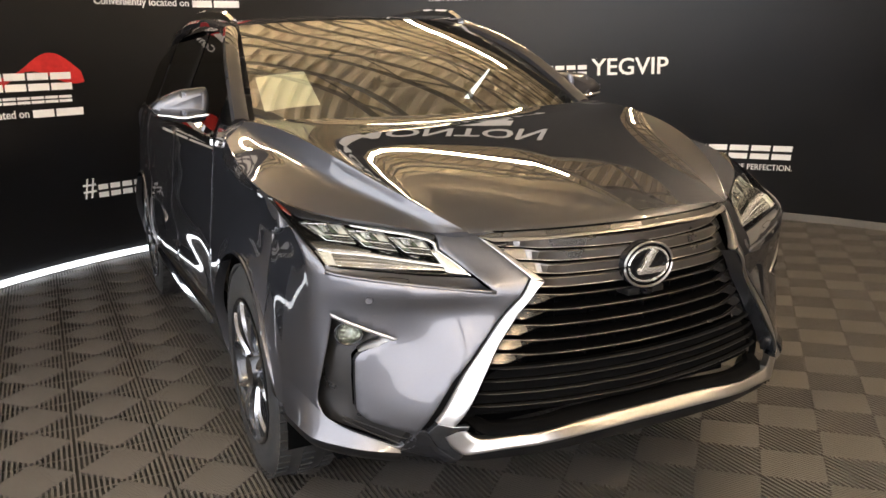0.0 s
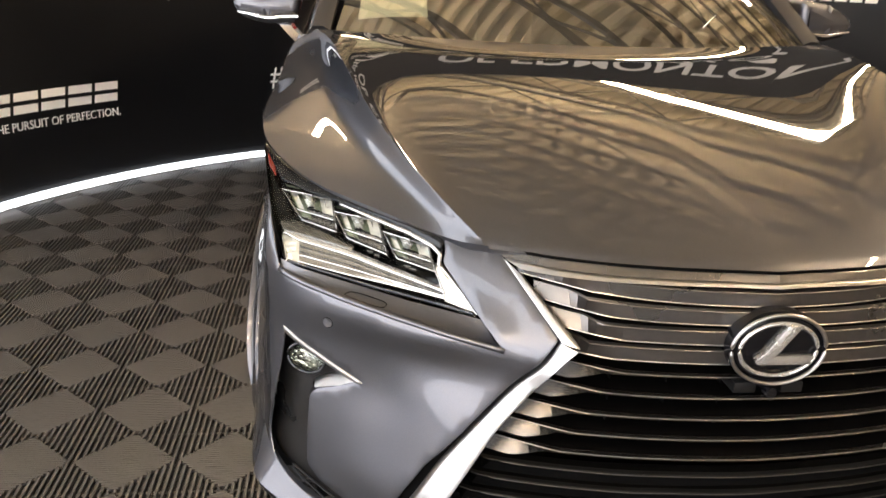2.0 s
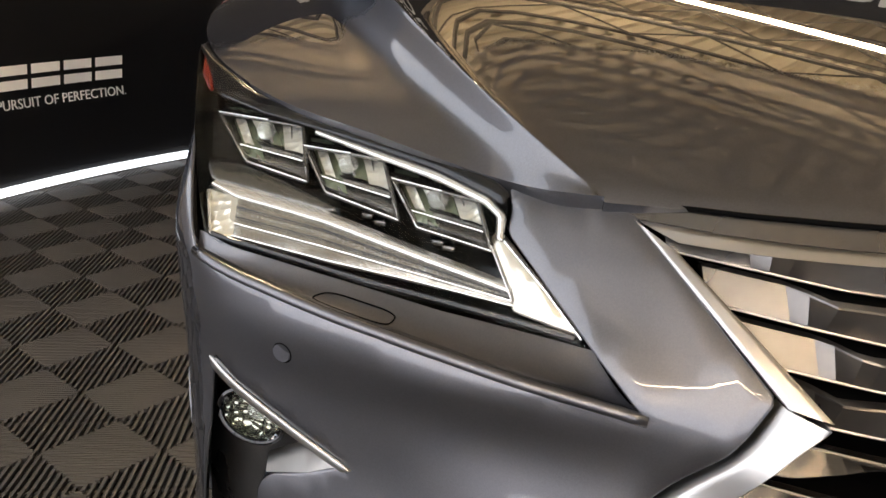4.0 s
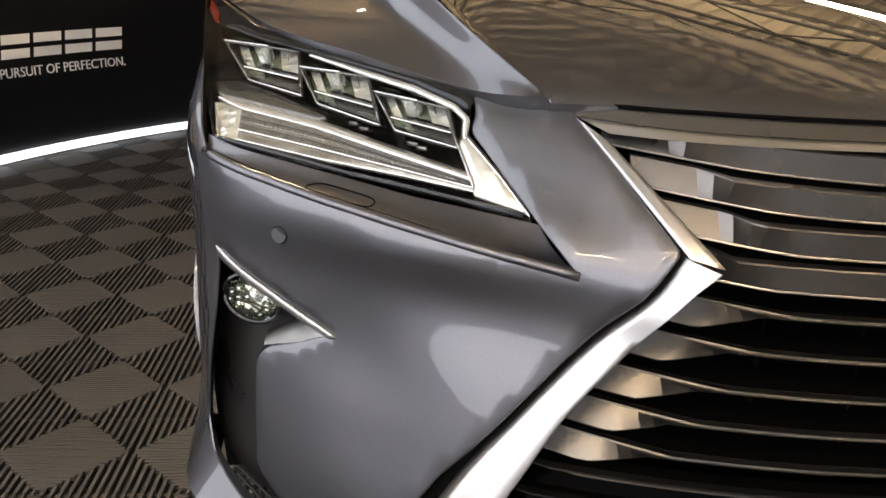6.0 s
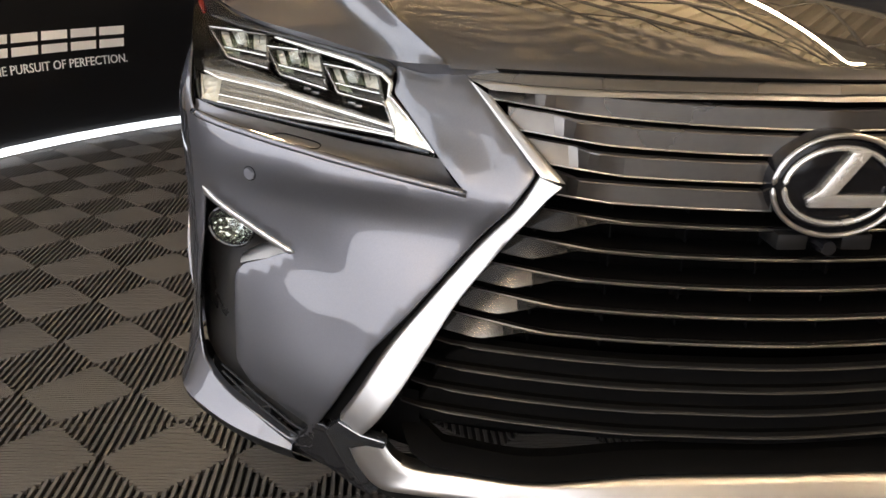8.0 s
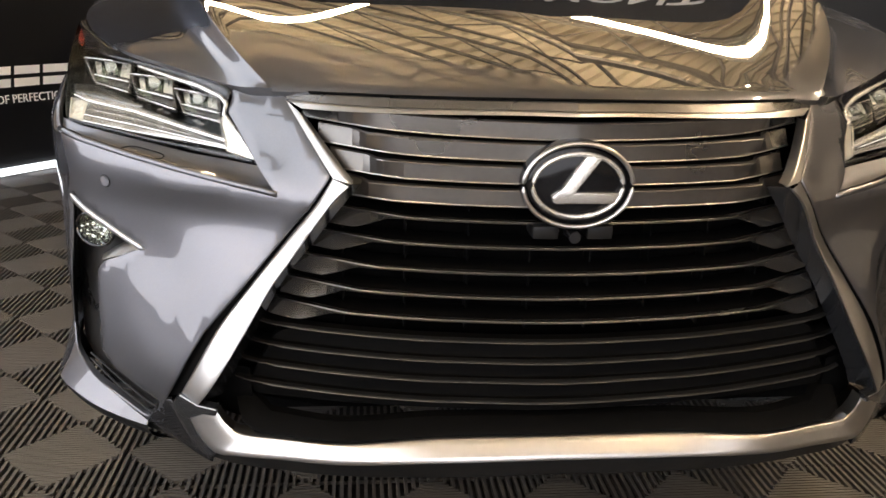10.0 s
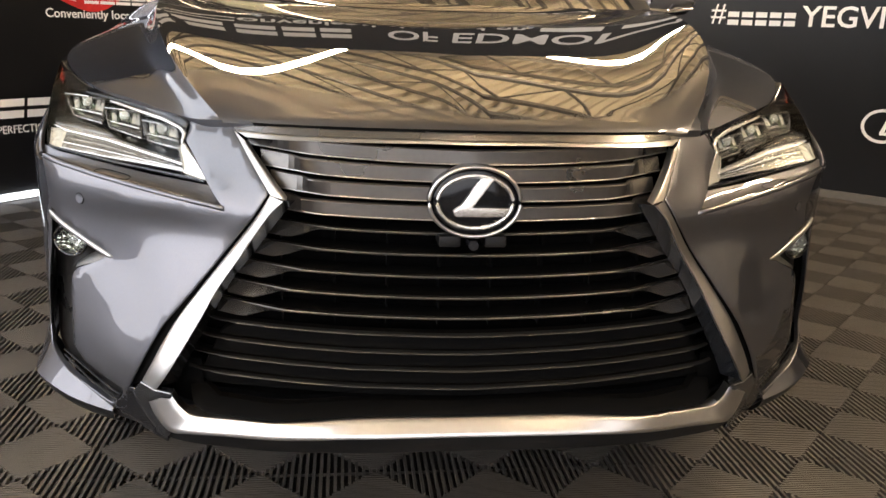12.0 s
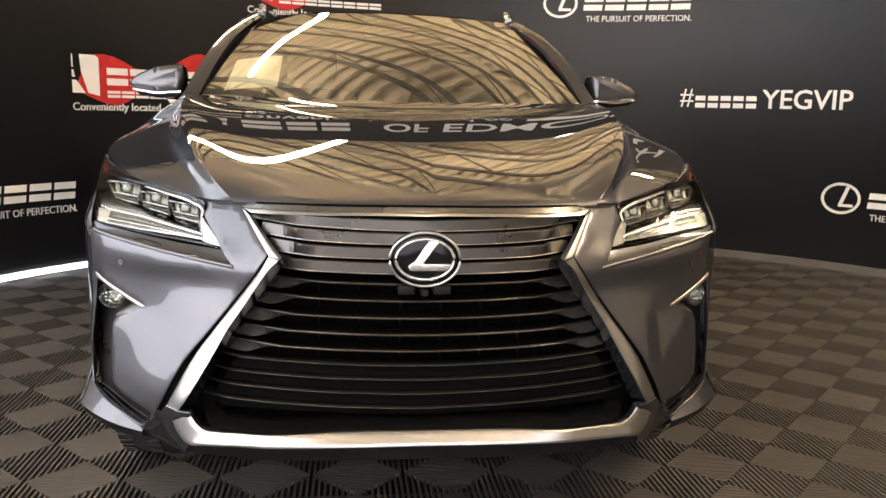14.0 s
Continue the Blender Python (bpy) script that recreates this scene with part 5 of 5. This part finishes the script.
    def slat(z, h_mid, h_end, tilt, flare, depth=0.05, hang=False, mat=SLAT):
        """One cross slat: a tilted front face, bent back and flared at the ends; hang: the flare lies under the bright line."""
        xe = frame_x(z) + (0.034 if z > 0.81 else 0.012)
        n = 72
        bm, blade = bmesh.new(), bmesh.new()
        rows, back = [], []
        edge = []
        for i in range(n + 1):
            x = -xe + 2 * xe * i / n
            e = max(0.0, (abs(x) - (xe - flare)) / flare)
            h = h_mid + (h_end - h_mid) * min(1, e * 1.9)
            y = slat_line(x) + max(0, lean(x, z)) * 0.9
            turn = tuple(0.30 * max(0.0, abs(x) - (xe - wide)) for wide in (flare + 0.028, flare - 0.010))
            zx = z + 0.07 * x * x
            z0, z1 = (zx - h, zx) if hang else (zx, zx + h)
            up = (0.42 if hang else 1.05) * h * min(1.0, 5 * max(0.0, (abs(x) - xe + flare - 0.010) / flare))
            ya, yb = (y + tilt * h + turn[1], y + turn[0]) if hang else (y + turn[0], y + tilt * h + turn[1] + up)
            rows.append([bm.verts.new(c) for c in ((x, ya + 0.010, z0 - 0.002), (x, ya, z0), (x, ya - 0.0012, z0 + 0.0016), (x, yb - 0.0012, z1 - 0.0016), (x, yb, z1), (x, yb + 0.010, z1 + 0.001))])
            back.append([blade.verts.new(c) for c in ((x, ya + 0.008, z0 - 0.001), (x, ya + 0.012 + depth, z0 + 0.003), (x, yb + depth + 0.01, z1 + 0.001), (x, yb + 0.008, z1))])
            edge.append((x, (yb if hang else ya) - 0.0008, (z1 if hang else z0)))
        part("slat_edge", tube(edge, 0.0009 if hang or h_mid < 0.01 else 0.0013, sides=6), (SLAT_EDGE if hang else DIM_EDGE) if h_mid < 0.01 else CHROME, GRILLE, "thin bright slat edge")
        for i in range(n):
            for j in range(5):
                bm.faces.new((rows[i][j], rows[i + 1][j], rows[i + 1][j + 1], rows[i][j + 1]))
            for j in range(4):
                blade.faces.new((back[i][j], back[i + 1][j], back[i + 1][(j + 1) % 4], back[i][(j + 1) % 4]))
        bmesh.ops.recalc_face_normals(blade, faces=blade.faces)
        part("slat", bm, mat, GRILLE, "dark satin slat", smooth=9)
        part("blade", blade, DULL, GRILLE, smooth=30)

    for z in UPPER_Z:
        slat(z, 0.0255, 0.0255, -0.03, 0.085)
    for z in LOWER_Z:
        slat(z, 0.0035, 0.026, -0.15, 0.10, 0.06, True, SLAT_LOW)
    for z in FOOT_Z:
        slat(z, 0.0026, 0.0026, 0.4, 0.03, 0.02, False, BLACK)
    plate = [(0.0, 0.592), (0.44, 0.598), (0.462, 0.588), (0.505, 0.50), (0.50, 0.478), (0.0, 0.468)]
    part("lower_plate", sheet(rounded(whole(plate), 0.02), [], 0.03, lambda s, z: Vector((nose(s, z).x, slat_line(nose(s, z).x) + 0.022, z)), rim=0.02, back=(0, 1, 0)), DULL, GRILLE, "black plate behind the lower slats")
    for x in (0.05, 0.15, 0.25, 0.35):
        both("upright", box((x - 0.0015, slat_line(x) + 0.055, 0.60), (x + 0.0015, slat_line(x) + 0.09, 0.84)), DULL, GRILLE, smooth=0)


UPPER_Z = (0.9235, 0.8920, 0.8580, 0.8225)
LOWER_Z = (0.798, 0.757, 0.715, 0.674, 0.634)
FOOT_Z = (0.597, 0.561, 0.526, 0.490)


EMBLEM_SILVER = mottle(material("brushed_emblem_silver", (0.7, 0.69, 0.66), 0.25, 0.8), (0.66, 0.65, 0.62), (0.76, 0.75, 0.72), 30.0, 300, 0.0, (0.20, 0.32))
EMBLEM_BLACK = material("emblem_black", (0.006, 0.006, 0.007), 0.12, 0.0, 0.0, 0.25)


def oval(w, h, y, n, bm, z=0.862):
    return [bm.verts.new((w / 2 * math.cos(2 * math.pi * k / n), y, z + h / 2 * math.sin(2 * math.pi * k / n))) for k in range(n)]


def build_emblem():
    n = 64
    base = bmesh.new()
    rings = [oval(w, h, y, n, base) for w, h, y in ((0.170, 0.131, 0.03), (0.170, 0.131, 0.0), (0.166, 0.127, -0.006), (0.160, 0.121, -0.0055), (0.152, 0.113, 0.002), (0.142, 0.102, 0.0), (0.05, 0.04, -0.001))]
    for a, b in zip(rings[:-1], rings[1:]):
        for k in range(n):
            base.faces.new((a[k], a[(k + 1) % n], b[(k + 1) % n], b[k]))
    base.faces.new(rings[-1])
    bmesh.ops.recalc_face_normals(base, faces=base.faces)
    part("emblem_base", base, EMBLEM_BLACK, GRILLE, "gloss black oval emblem base")
    for name, rx, rz, y, r, mat in (("outer_ring", 0.0825, 0.063, -0.005, 0.0034, CHROME), ("emblem_ring", 0.068, 0.0475, -0.004, 0.0038, EMBLEM_SILVER)):
        path = [(rx * math.cos(2 * math.pi * k / n), y, 0.862 + rz * math.sin(2 * math.pi * k / n)) for k in range(n)]
        part(name, tube(path, r, sides=10, closed=True), mat, GRILLE, "satin chrome oval ring")
    mark = [(0.008, 0.044), (0.034, 0.044), (-0.005, -0.010), (0.062, -0.010), (0.056, -0.026), (-0.036, -0.026), (-0.040, -0.016), (-0.024, -0.004)]
    part("emblem_mark", prism(mark, lambda x, z: Vector((x, -0.010, 0.862 + z)), (0, 0.011, 0), bevel=0.0018), EMBLEM_SILVER, GRILLE, "bright chrome angled mark")
    for x0, x1 in ((-0.062, -0.022), (0.022, 0.062)):
        part("camera_bracket", box((x0, 0.004, 0.776), (x1, 0.06, 0.797), None, 0.004), BLACK, GRILLE, "black camera bracket")
    cam_bm = bmesh.new()
    bmesh.ops.create_cone(cam_bm, cap_ends=True, segments=24, radius1=0.012, radius2=0.009, depth=0.03, matrix=Matrix.Translation((0, 0.006, 0.783)) @ Matrix.Rotation(math.pi / 2, 4, "X"))
    part("camera_lens", cam_bm, GLOSS, GRILLE, "small round camera lens")


build_headlamps()
lamp_inside()
build_grille()
build_emblem()


# ---------------------------------------------------------------- fog lamps and small parts of the nose
POCKET = mottle(material("satin_black_pocket", (0.014, 0.014, 0.014), 0.3, 0, 0, 0.6), (0.010, 0.010, 0.010), (0.018, 0.017, 0.016), 12.0, 240, 0.1, (0.22, 0.38))


def build_fog():
    def put(s, z):
        x = float(np.interp(s, ARC_S, ARC_X))
        return nose(s, z, 0.03 + 0.03 * min(1, max(0, (x - 0.69) / 0.1)))
    both("fog_pocket", sheet(sz([(x + 0.006 * (1 if x > 0.82 else -1), z) for x, z in FOG]), [], 0.015, put), POCKET, CAR, "satin black fog lamp pocket")
    trim = [(0.834, 0.770), (0.686, 0.703), (0.694, 0.700), (0.832, 0.760)]
    both("fog_trim", sheet(sz(trim), [], 0.008, lambda s, z: nose(s, z, -0.003), rim=0.02, back=(0, 1, 0)), CHROME, CAR, "thin chrome edge over the fog lamp")
    low = [(0.685, 0.7045), (0.708, 0.692), (0.730, 0.683), (0.752, 0.674), (0.774, 0.6645)]
    top = [(0.690, 0.7075), (0.712, 0.7045), (0.734, 0.696), (0.754, 0.684), (0.774, 0.669)]

    def shelf(u, v):
        k = [i / 4 for i in range(5)]
        a = [curve(u, k, [q[c] for q in low]) for c in (0, 1)]
        b = [curve(u, k, [q[c] for q in top]) for c in (0, 1)]
        p = nose(s_of(a[0]), a[1], 0.001)
        q = nose(s_of(b[0]), b[1], 0.004 + 0.028 * min(1, u * 2))
        r = p.lerp(q, v)
        r.z += 0.003 * math.sin(math.pi * v)
        return r
    bm = grid(24, 8, shelf)
    bmesh.ops.solidify(bm, geom=list(bm.faces), thickness=0.003)
    both("fog_blade", bm, CHROME, CAR, "chrome blade under the fog lamp", 60)
    c = nose(s_of(0.789), 0.712, 0.020)
    turn = Matrix.Translation(c) @ Matrix.Rotation(radians(24), 4, "Z") @ Matrix.Diagonal((1.30, 1, 1.02, 1)) @ Matrix.Rotation(-math.pi / 2, 4, "X")
    bm = bmesh.new()
    rings = [[bm.verts.new(turn @ Vector((r * math.cos(2 * math.pi * k / 28), r * math.sin(2 * math.pi * k / 28), d))) for k in range(28)] for r, d in ((0.028, -0.001), (0.026, 0.006), (0.020, 0.016), (0.008, 0.022))]
    for a, b in zip(rings[:-1], rings[1:]):
        for k in range(28):
            bm.faces.new((a[k], b[k], b[(k + 1) % 28], a[(k + 1) % 28]))
    bm.faces.new(rings[-1])
    both("fog_reflector", bm, FOGBOWL, CAR, "bright fog lamp reflector")
    ring = [turn @ Vector((0.030 * math.cos(2 * math.pi * k / 32), 0.030 * math.sin(2 * math.pi * k / 32), -0.003)) for k in range(32)]
    both("fog_bezel", tube(ring, 0.003, sides=6, closed=True), GLOSS, CAR, "gloss black fog lamp bezel")
    bm = bmesh.new()
    bmesh.ops.create_uvsphere(bm, u_segments=16, v_segments=8, radius=0.010, matrix=turn @ Matrix.Translation((0, 0, 0.010)))
    both("fog_bulb", bm, CRYSTAL, CAR, "clear bulb cap", 180)
    bm = bmesh.new()
    bmesh.ops.create_cone(bm, cap_ends=True, segments=28, radius1=0.028, radius2=0.026, depth=0.003, matrix=turn @ Matrix.Translation((0, 0, -0.004)))
    for ob in both("fog_lens", bm, LENS_MAT, CAR, "clear fog lamp cover"):
        ob.visible_shadow = False
    for x, z in ((0.747, 0.813),):
        p = nose(s_of(x), z, 0.0012)
        seam = [nose(s_of(x) + 0.0108 * math.cos(2 * math.pi * k / 28), z + 0.0108 * math.sin(2 * math.pi * k / 28), -0.0002) for k in range(28)]
        both("sensor_seam", tube(seam, 0.0006, sides=5, closed=True), DEEP, CAR, "thin seam round the parking sensor")
        bm = bmesh.new()
        bmesh.ops.create_cone(bm, cap_ends=True, segments=24, radius1=0.0105, radius2=0.0095, depth=0.004, matrix=Matrix.Translation(p) @ Matrix.Rotation(radians(31), 4, "Z") @ Matrix.Rotation(math.pi / 2, 4, "X"))
        both("parking_sensor", bm, PAINT, CAR, "round painted parking sensor")
    # inner seam pieces beside the foot bar, and the splitter fins in the lower slot
    corner = [(0.659, 0.450), (0.643, 0.454), (0.616, 0.404), (0.578, 0.371), (0.573, 0.360), (0.60, 0.362), (0.64, 0.374), (0.698, 0.388), (0.676, 0.430)]
    both("lower_corner", sheet(rounded(sz(corner), 0.003), [], 0.01, lambda s, z: nose(s, z, 0.0), rim=0.03, back=(0, 1, 0)), GLOSS, CAR, "dark corner beside the foot bar")
    for dz in (0.0, 0.018):
        line = [nose(s_of(x), z + dz, 0.008) for x, z in ((0.82, 0.462 - dz * 0.4), (0.76, 0.433), (0.70, 0.408), (0.672, 0.402))]
        both("slot_fin", tube(line, 0.0022, sides=6), BLACK, CAR, "thin black fin")


def build_mirrors():
    shell = [(-0.105, 0.078), (0.0, 0.066), (0.085, 0.030), (0.118, -0.004), (0.095, -0.030), (0.0, -0.044), (-0.10, -0.040), (-0.112, 0.02)]
    bm = prism(rounded(shell, 0.02, 4), lambda x, z: Vector((0.968 + x, 1.66 + 0.25 * max(0, x), 1.290 + z)), (0, 0.12, 0), bevel=0.0)
    front = [v for v in bm.verts if v.co.y < 1.72]
    bmesh.ops.bevel(bm, geom=[e for e in bm.edges if all(v in front for v in e.verts)], offset=0.030, segments=4, affect="EDGES", profile=0.5)
    both("mirror_shell", bm, PAINT, CAR, "grey painted mirror shell", 60)
    base = [(-0.100, -0.036), (0.0, -0.042), (0.090, -0.030), (0.075, -0.048), (0.0, -0.062), (-0.085, -0.058)]
    bm = prism(rounded(base, 0.008, 3), lambda x, z: Vector((0.968 + x, 1.675 + 0.25 * max(0, x), 1.290 + z)), (0, 0.10, 0), bevel=0.006)
    both("mirror_base", bm, GLOSS, CAR, "black underside of the mirror", 60)
    strip = [(-0.104, -0.030), (0.0, -0.036), (0.095, -0.024), (0.092, -0.032), (0.0, -0.045), (-0.100, -0.041)]
    bm = prism(strip, lambda x, z: Vector((0.968 + x, 1.656 + 0.25 * max(0, x), 1.290 + z)), (0, 0.03, 0), bevel=0.002)
    both("mirror_strip", bm, BRIGHT, CAR, "bright strip along the mirror", 60)
    arm = [(0.86, 1.72, 1.175), (0.885, 1.722, 1.20), (0.915, 1.727, 1.232), (0.95, 1.73, 1.25)]
    both("mirror_arm", sweep(arm, [(-0.04, -0.012), (-0.03, 0.012), (0.03, 0.012), (0.04, -0.012)]), BRIGHT, CAR, "bright mirror arm")


def build_cabin():
    part("dashboard", grid(20, 8, lambda i, j: Vector(((i * 2 - 1) * 0.72, 1.42 + 0.30 * (i * 2 - 1) ** 2 * 0.4 + j * 0.55, 1.16 + 0.02 * math.sin(math.pi * i) - 0.10 * j * j))), TRIM, CAR, "dark dashboard")
    part("cabin_floor", box((-0.8, 1.6, 0.42), (0.8, 4.4, 0.46)), TRIM, CAR, smooth=0)
    part("rear_view_mirror", box((-0.11, 2.0, 1.50), (0.11, 2.03, 1.57), None, 0.012), BLACK, CAR, "rear-view mirror")
    for x in (-0.38, 0.38):
        bm = box((x - 0.25, 2.55, 0.75), (x + 0.25, 2.72, 1.30), None, 0.06)
        box((x - 0.13, 2.62, 1.33), (x + 0.13, 2.72, 1.50), bm, 0.04)
        part("seat", bm, TRIM, CAR, "dark front seat back", 60)
    ring = [(-0.38 + 0.18 * math.cos(2 * math.pi * k / 32) + 0.76, 1.95 + 0.07 * math.sin(2 * math.pi * k / 32), 1.05 + 0.17 * math.sin(2 * math.pi * k / 32)) for k in range(32)]
    part("steering_wheel", tube(ring, 0.016, closed=True), TRIM, CAR, "dark steering wheel")


def build_wings():
    """Silver corner under the bumper's slot, standing proud of it, and the washer cap's seam."""
    up = [(0.698, 0.390), (0.735, 0.406), (0.768, 0.421), (0.80, 0.434), (0.831, 0.447), (0.862, 0.469), (0.886, 0.50), (0.915, 0.53)]
    low = [(0.699, 0.172, 0.384), (0.75, 0.199, 0.388), (0.80, 0.232, 0.393), (0.845, 0.272, 0.399), (0.885, 0.316, 0.405), (0.904, 0.352, 0.409), (0.916, 0.42, 0.412), (0.927, 0.56, 0.412)]
    k = [i / 7 for i in range(8)]

    def wing(u, v):
        a = nose(s_of(curve(u, k, [p[0] for p in up])), curve(u, k, [p[1] for p in up]), -0.003 + 0.004 * u)
        b = Vector([curve(u, k, [p[c] for p in low]) for c in range(3)])
        p = a.lerp(b, v)
        return p
    bm = grid(36, 8, wing)
    bmesh.ops.recalc_face_normals(bm, faces=bm.faces)
    if sum(f.normal.y for f in bm.faces) > 0:
        bmesh.ops.reverse_faces(bm, faces=bm.faces)
    bmesh.ops.solidify(bm, geom=list(bm.faces), thickness=0.005)
    both("corner_wing", bm, PAINT, CAR, "silver grey corner wing", 40)

    def skirt(u, v):
        b = Vector([curve(u, k, [p[c] for p in low]) for c in range(3)])
        return b + Vector((-0.03 * v * v, 0.004 + 0.05 * v * v, -0.002 - 0.055 * v))
    both("wing_skirt", grid(30, 5, skirt), BLACK, CAR, "black edge under the corner wing")


build_fog()
build_wings()
build_mirrors()
build_cabin()


def build_paper():
    c = [Vector(p) for p in ((-0.675, 1.512, 1.280), (-0.462, 1.452, 1.298), (-0.455, 1.680, 1.430), (-0.650, 1.734, 1.410))]
    down = Vector((0, 0.012, -0.018))
    bm = grid(8, 6, lambda u, v: c[0].lerp(c[1], u).lerp(c[3].lerp(c[2], u), v) + down + Vector((0, 0, 0.004 * math.sin(math.pi * u))))
    r = bmesh.ops.extrude_face_region(bm, geom=list(bm.faces))
    for v in r["geom"]:
        if isinstance(v, bmesh.types.BMVert):
            v.co.z -= 0.001
    bmesh.ops.recalc_face_normals(bm, faces=bm.faces)
    tagged(part("paper_sheet", bm, PAPER), "pale yellow paper sheet behind the windscreen", "paper")


build_paper()


# ---------------------------------------------------------------- floor tiles
SIDE = 0.3048
TILE_X, TILE_Y = -1.367, 1.343


def tile_mesh(ribs):
    """One ribbed tile: a diamond of close cross ribs, and open lengthwise ribs in its corners."""
    bm = bmesh.new()
    h, g = SIDE / 2, 0.0008

    def slab(x0, x1, y0, y1, z0, z1, sl0=0.0, sl1=0.0, along=0):
        # a rib whose two ends are cut aslant along the diamond's edge
        if along == 0:
            pts = [(x0 - sl0, y0), (x1 + sl1, y0), (x1 - sl1, y1), (x0 + sl0, y1)]
        else:
            pts = [(x0, y0 - sl0), (x1, y0 + sl0), (x1, y1 - sl1), (x0, y1 + sl1)]
        low = [bm.verts.new((x, y, z0)) for x, y in pts]
        top = [bm.verts.new((x, y, z1)) for x, y in pts]
        bm.faces.new(top)
        for k in range(4):
            bm.faces.new((low[k], low[(k + 1) % 4], top[(k + 1) % 4], top[k]))
    if ribs:
        n = 28
        p = SIDE / n
        for i in range(n):
            y0, y1 = -h + i * p + 0.0012, -h + (i + 1) * p - 0.0012
            ym = (y0 + y1) / 2
            w = h - abs(ym) - 0.002
            if w > 0.004:
                s = (y1 - y0) / 2 * (1 if ym > 0 else -1)
                slab(-w, w, y0, y1, -0.012, 0.0)
        n = 16
        p = SIDE / n
        for i in range(n):
            x0, x1 = -h + i * p + 0.0055, -h + (i + 1) * p - 0.0055
            xm = (x0 + x1) / 2
            a = h - abs(xm) + 0.001
            s = (x1 - x0) / 2 * (1 if xm > 0 else -1)
            if h - g - a > 0.004:
                slab(x0, x1, a, h - g, -0.012, 0.0, s, 0.0, 1)
                slab(x0, x1, -h + g, -a, -0.012, 0.0, -s, 0.0, 1)
        for a, b, c, d in ((-h + g, h - g, h - 0.005, h - g), (-h + g, h - g, -h + g, -h + 0.005)):
            slab(a, b, c, d, -0.012, -0.008)
    else:
        q = [bm.verts.new(c) for c in ((0, -h, 0), (h, 0, 0), (0, h, 0), (-h, 0, 0))]
        bm.faces.new(q)
        n = 16
        p = SIDE / n
        for i in range(n):
            x0, x1 = -h + i * p + 0.0055, -h + (i + 1) * p - 0.0055
            a = h - abs((x0 + x1) / 2) + 0.001
            if h - g - a > 0.004:
                for y0, y1 in ((a, h - g), (-h + g, -a)):
                    bm.faces.new([bm.verts.new(c) for c in ((x0, y0, 0), (x1, y0, 0), (x1, y1, 0), (x0, y1, 0))])
    bmesh.ops.recalc_face_normals(bm, faces=bm.faces)
    return bm


def build_tiles():
    spots = []
    for i in range(-16, 26):
        for j in range(-22, 18):
            x, y = TILE_X + i * SIDE, TILE_Y + j * SIDE
            r = math.hypot(x - BOOTH[0], y - BOOTH[1])
            if (y > BOOTH[1] - 1.0 and r > RADIUS + 0.2) or x < -5.1 or x > 6.5 or y < -5.0:
                continue
            if abs(x) < 0.75 and 0.7 < y < 4.5:
                far = 9
            else:
                far = math.hypot(x + 0.6, y - 0.6)
            spots.append((far, x, y))
    spots.sort()
    floor = bpy.data.objects["floor"]
    me = bpy.data.meshes.new("floor_tile")
    bm = tile_mesh(True)
    bm.to_mesh(me)
    bm.free()
    me.materials.append(TILE)
    for _, x, y in spots[:300]:
        ob = new("floor_tile", me)
        ob.location = (x, y, random.uniform(-0.0006, 0.0006))
        ob.parent = floor
    one = tile_mesh(True)
    one.verts.index_update()
    vs = [tuple(v.co) for v in one.verts]
    fs = [[v.index for v in f.verts] for f in one.faces]
    one.free()
    verts, faces = [], []
    for _, x, y in spots[300:]:
        k = len(verts)
        verts += [(a + x, b + y, c) for a, b, c in vs]
        faces += [[k + i for i in f] for f in fs]
    me = bpy.data.meshes.new("far_tiles")
    me.from_pydata(verts, [], faces)
    me.materials.append(TILE)
    ob = new("far_tiles", me)
    ob.parent = floor
    tagged(ob, kind="stuff")


build_tiles()
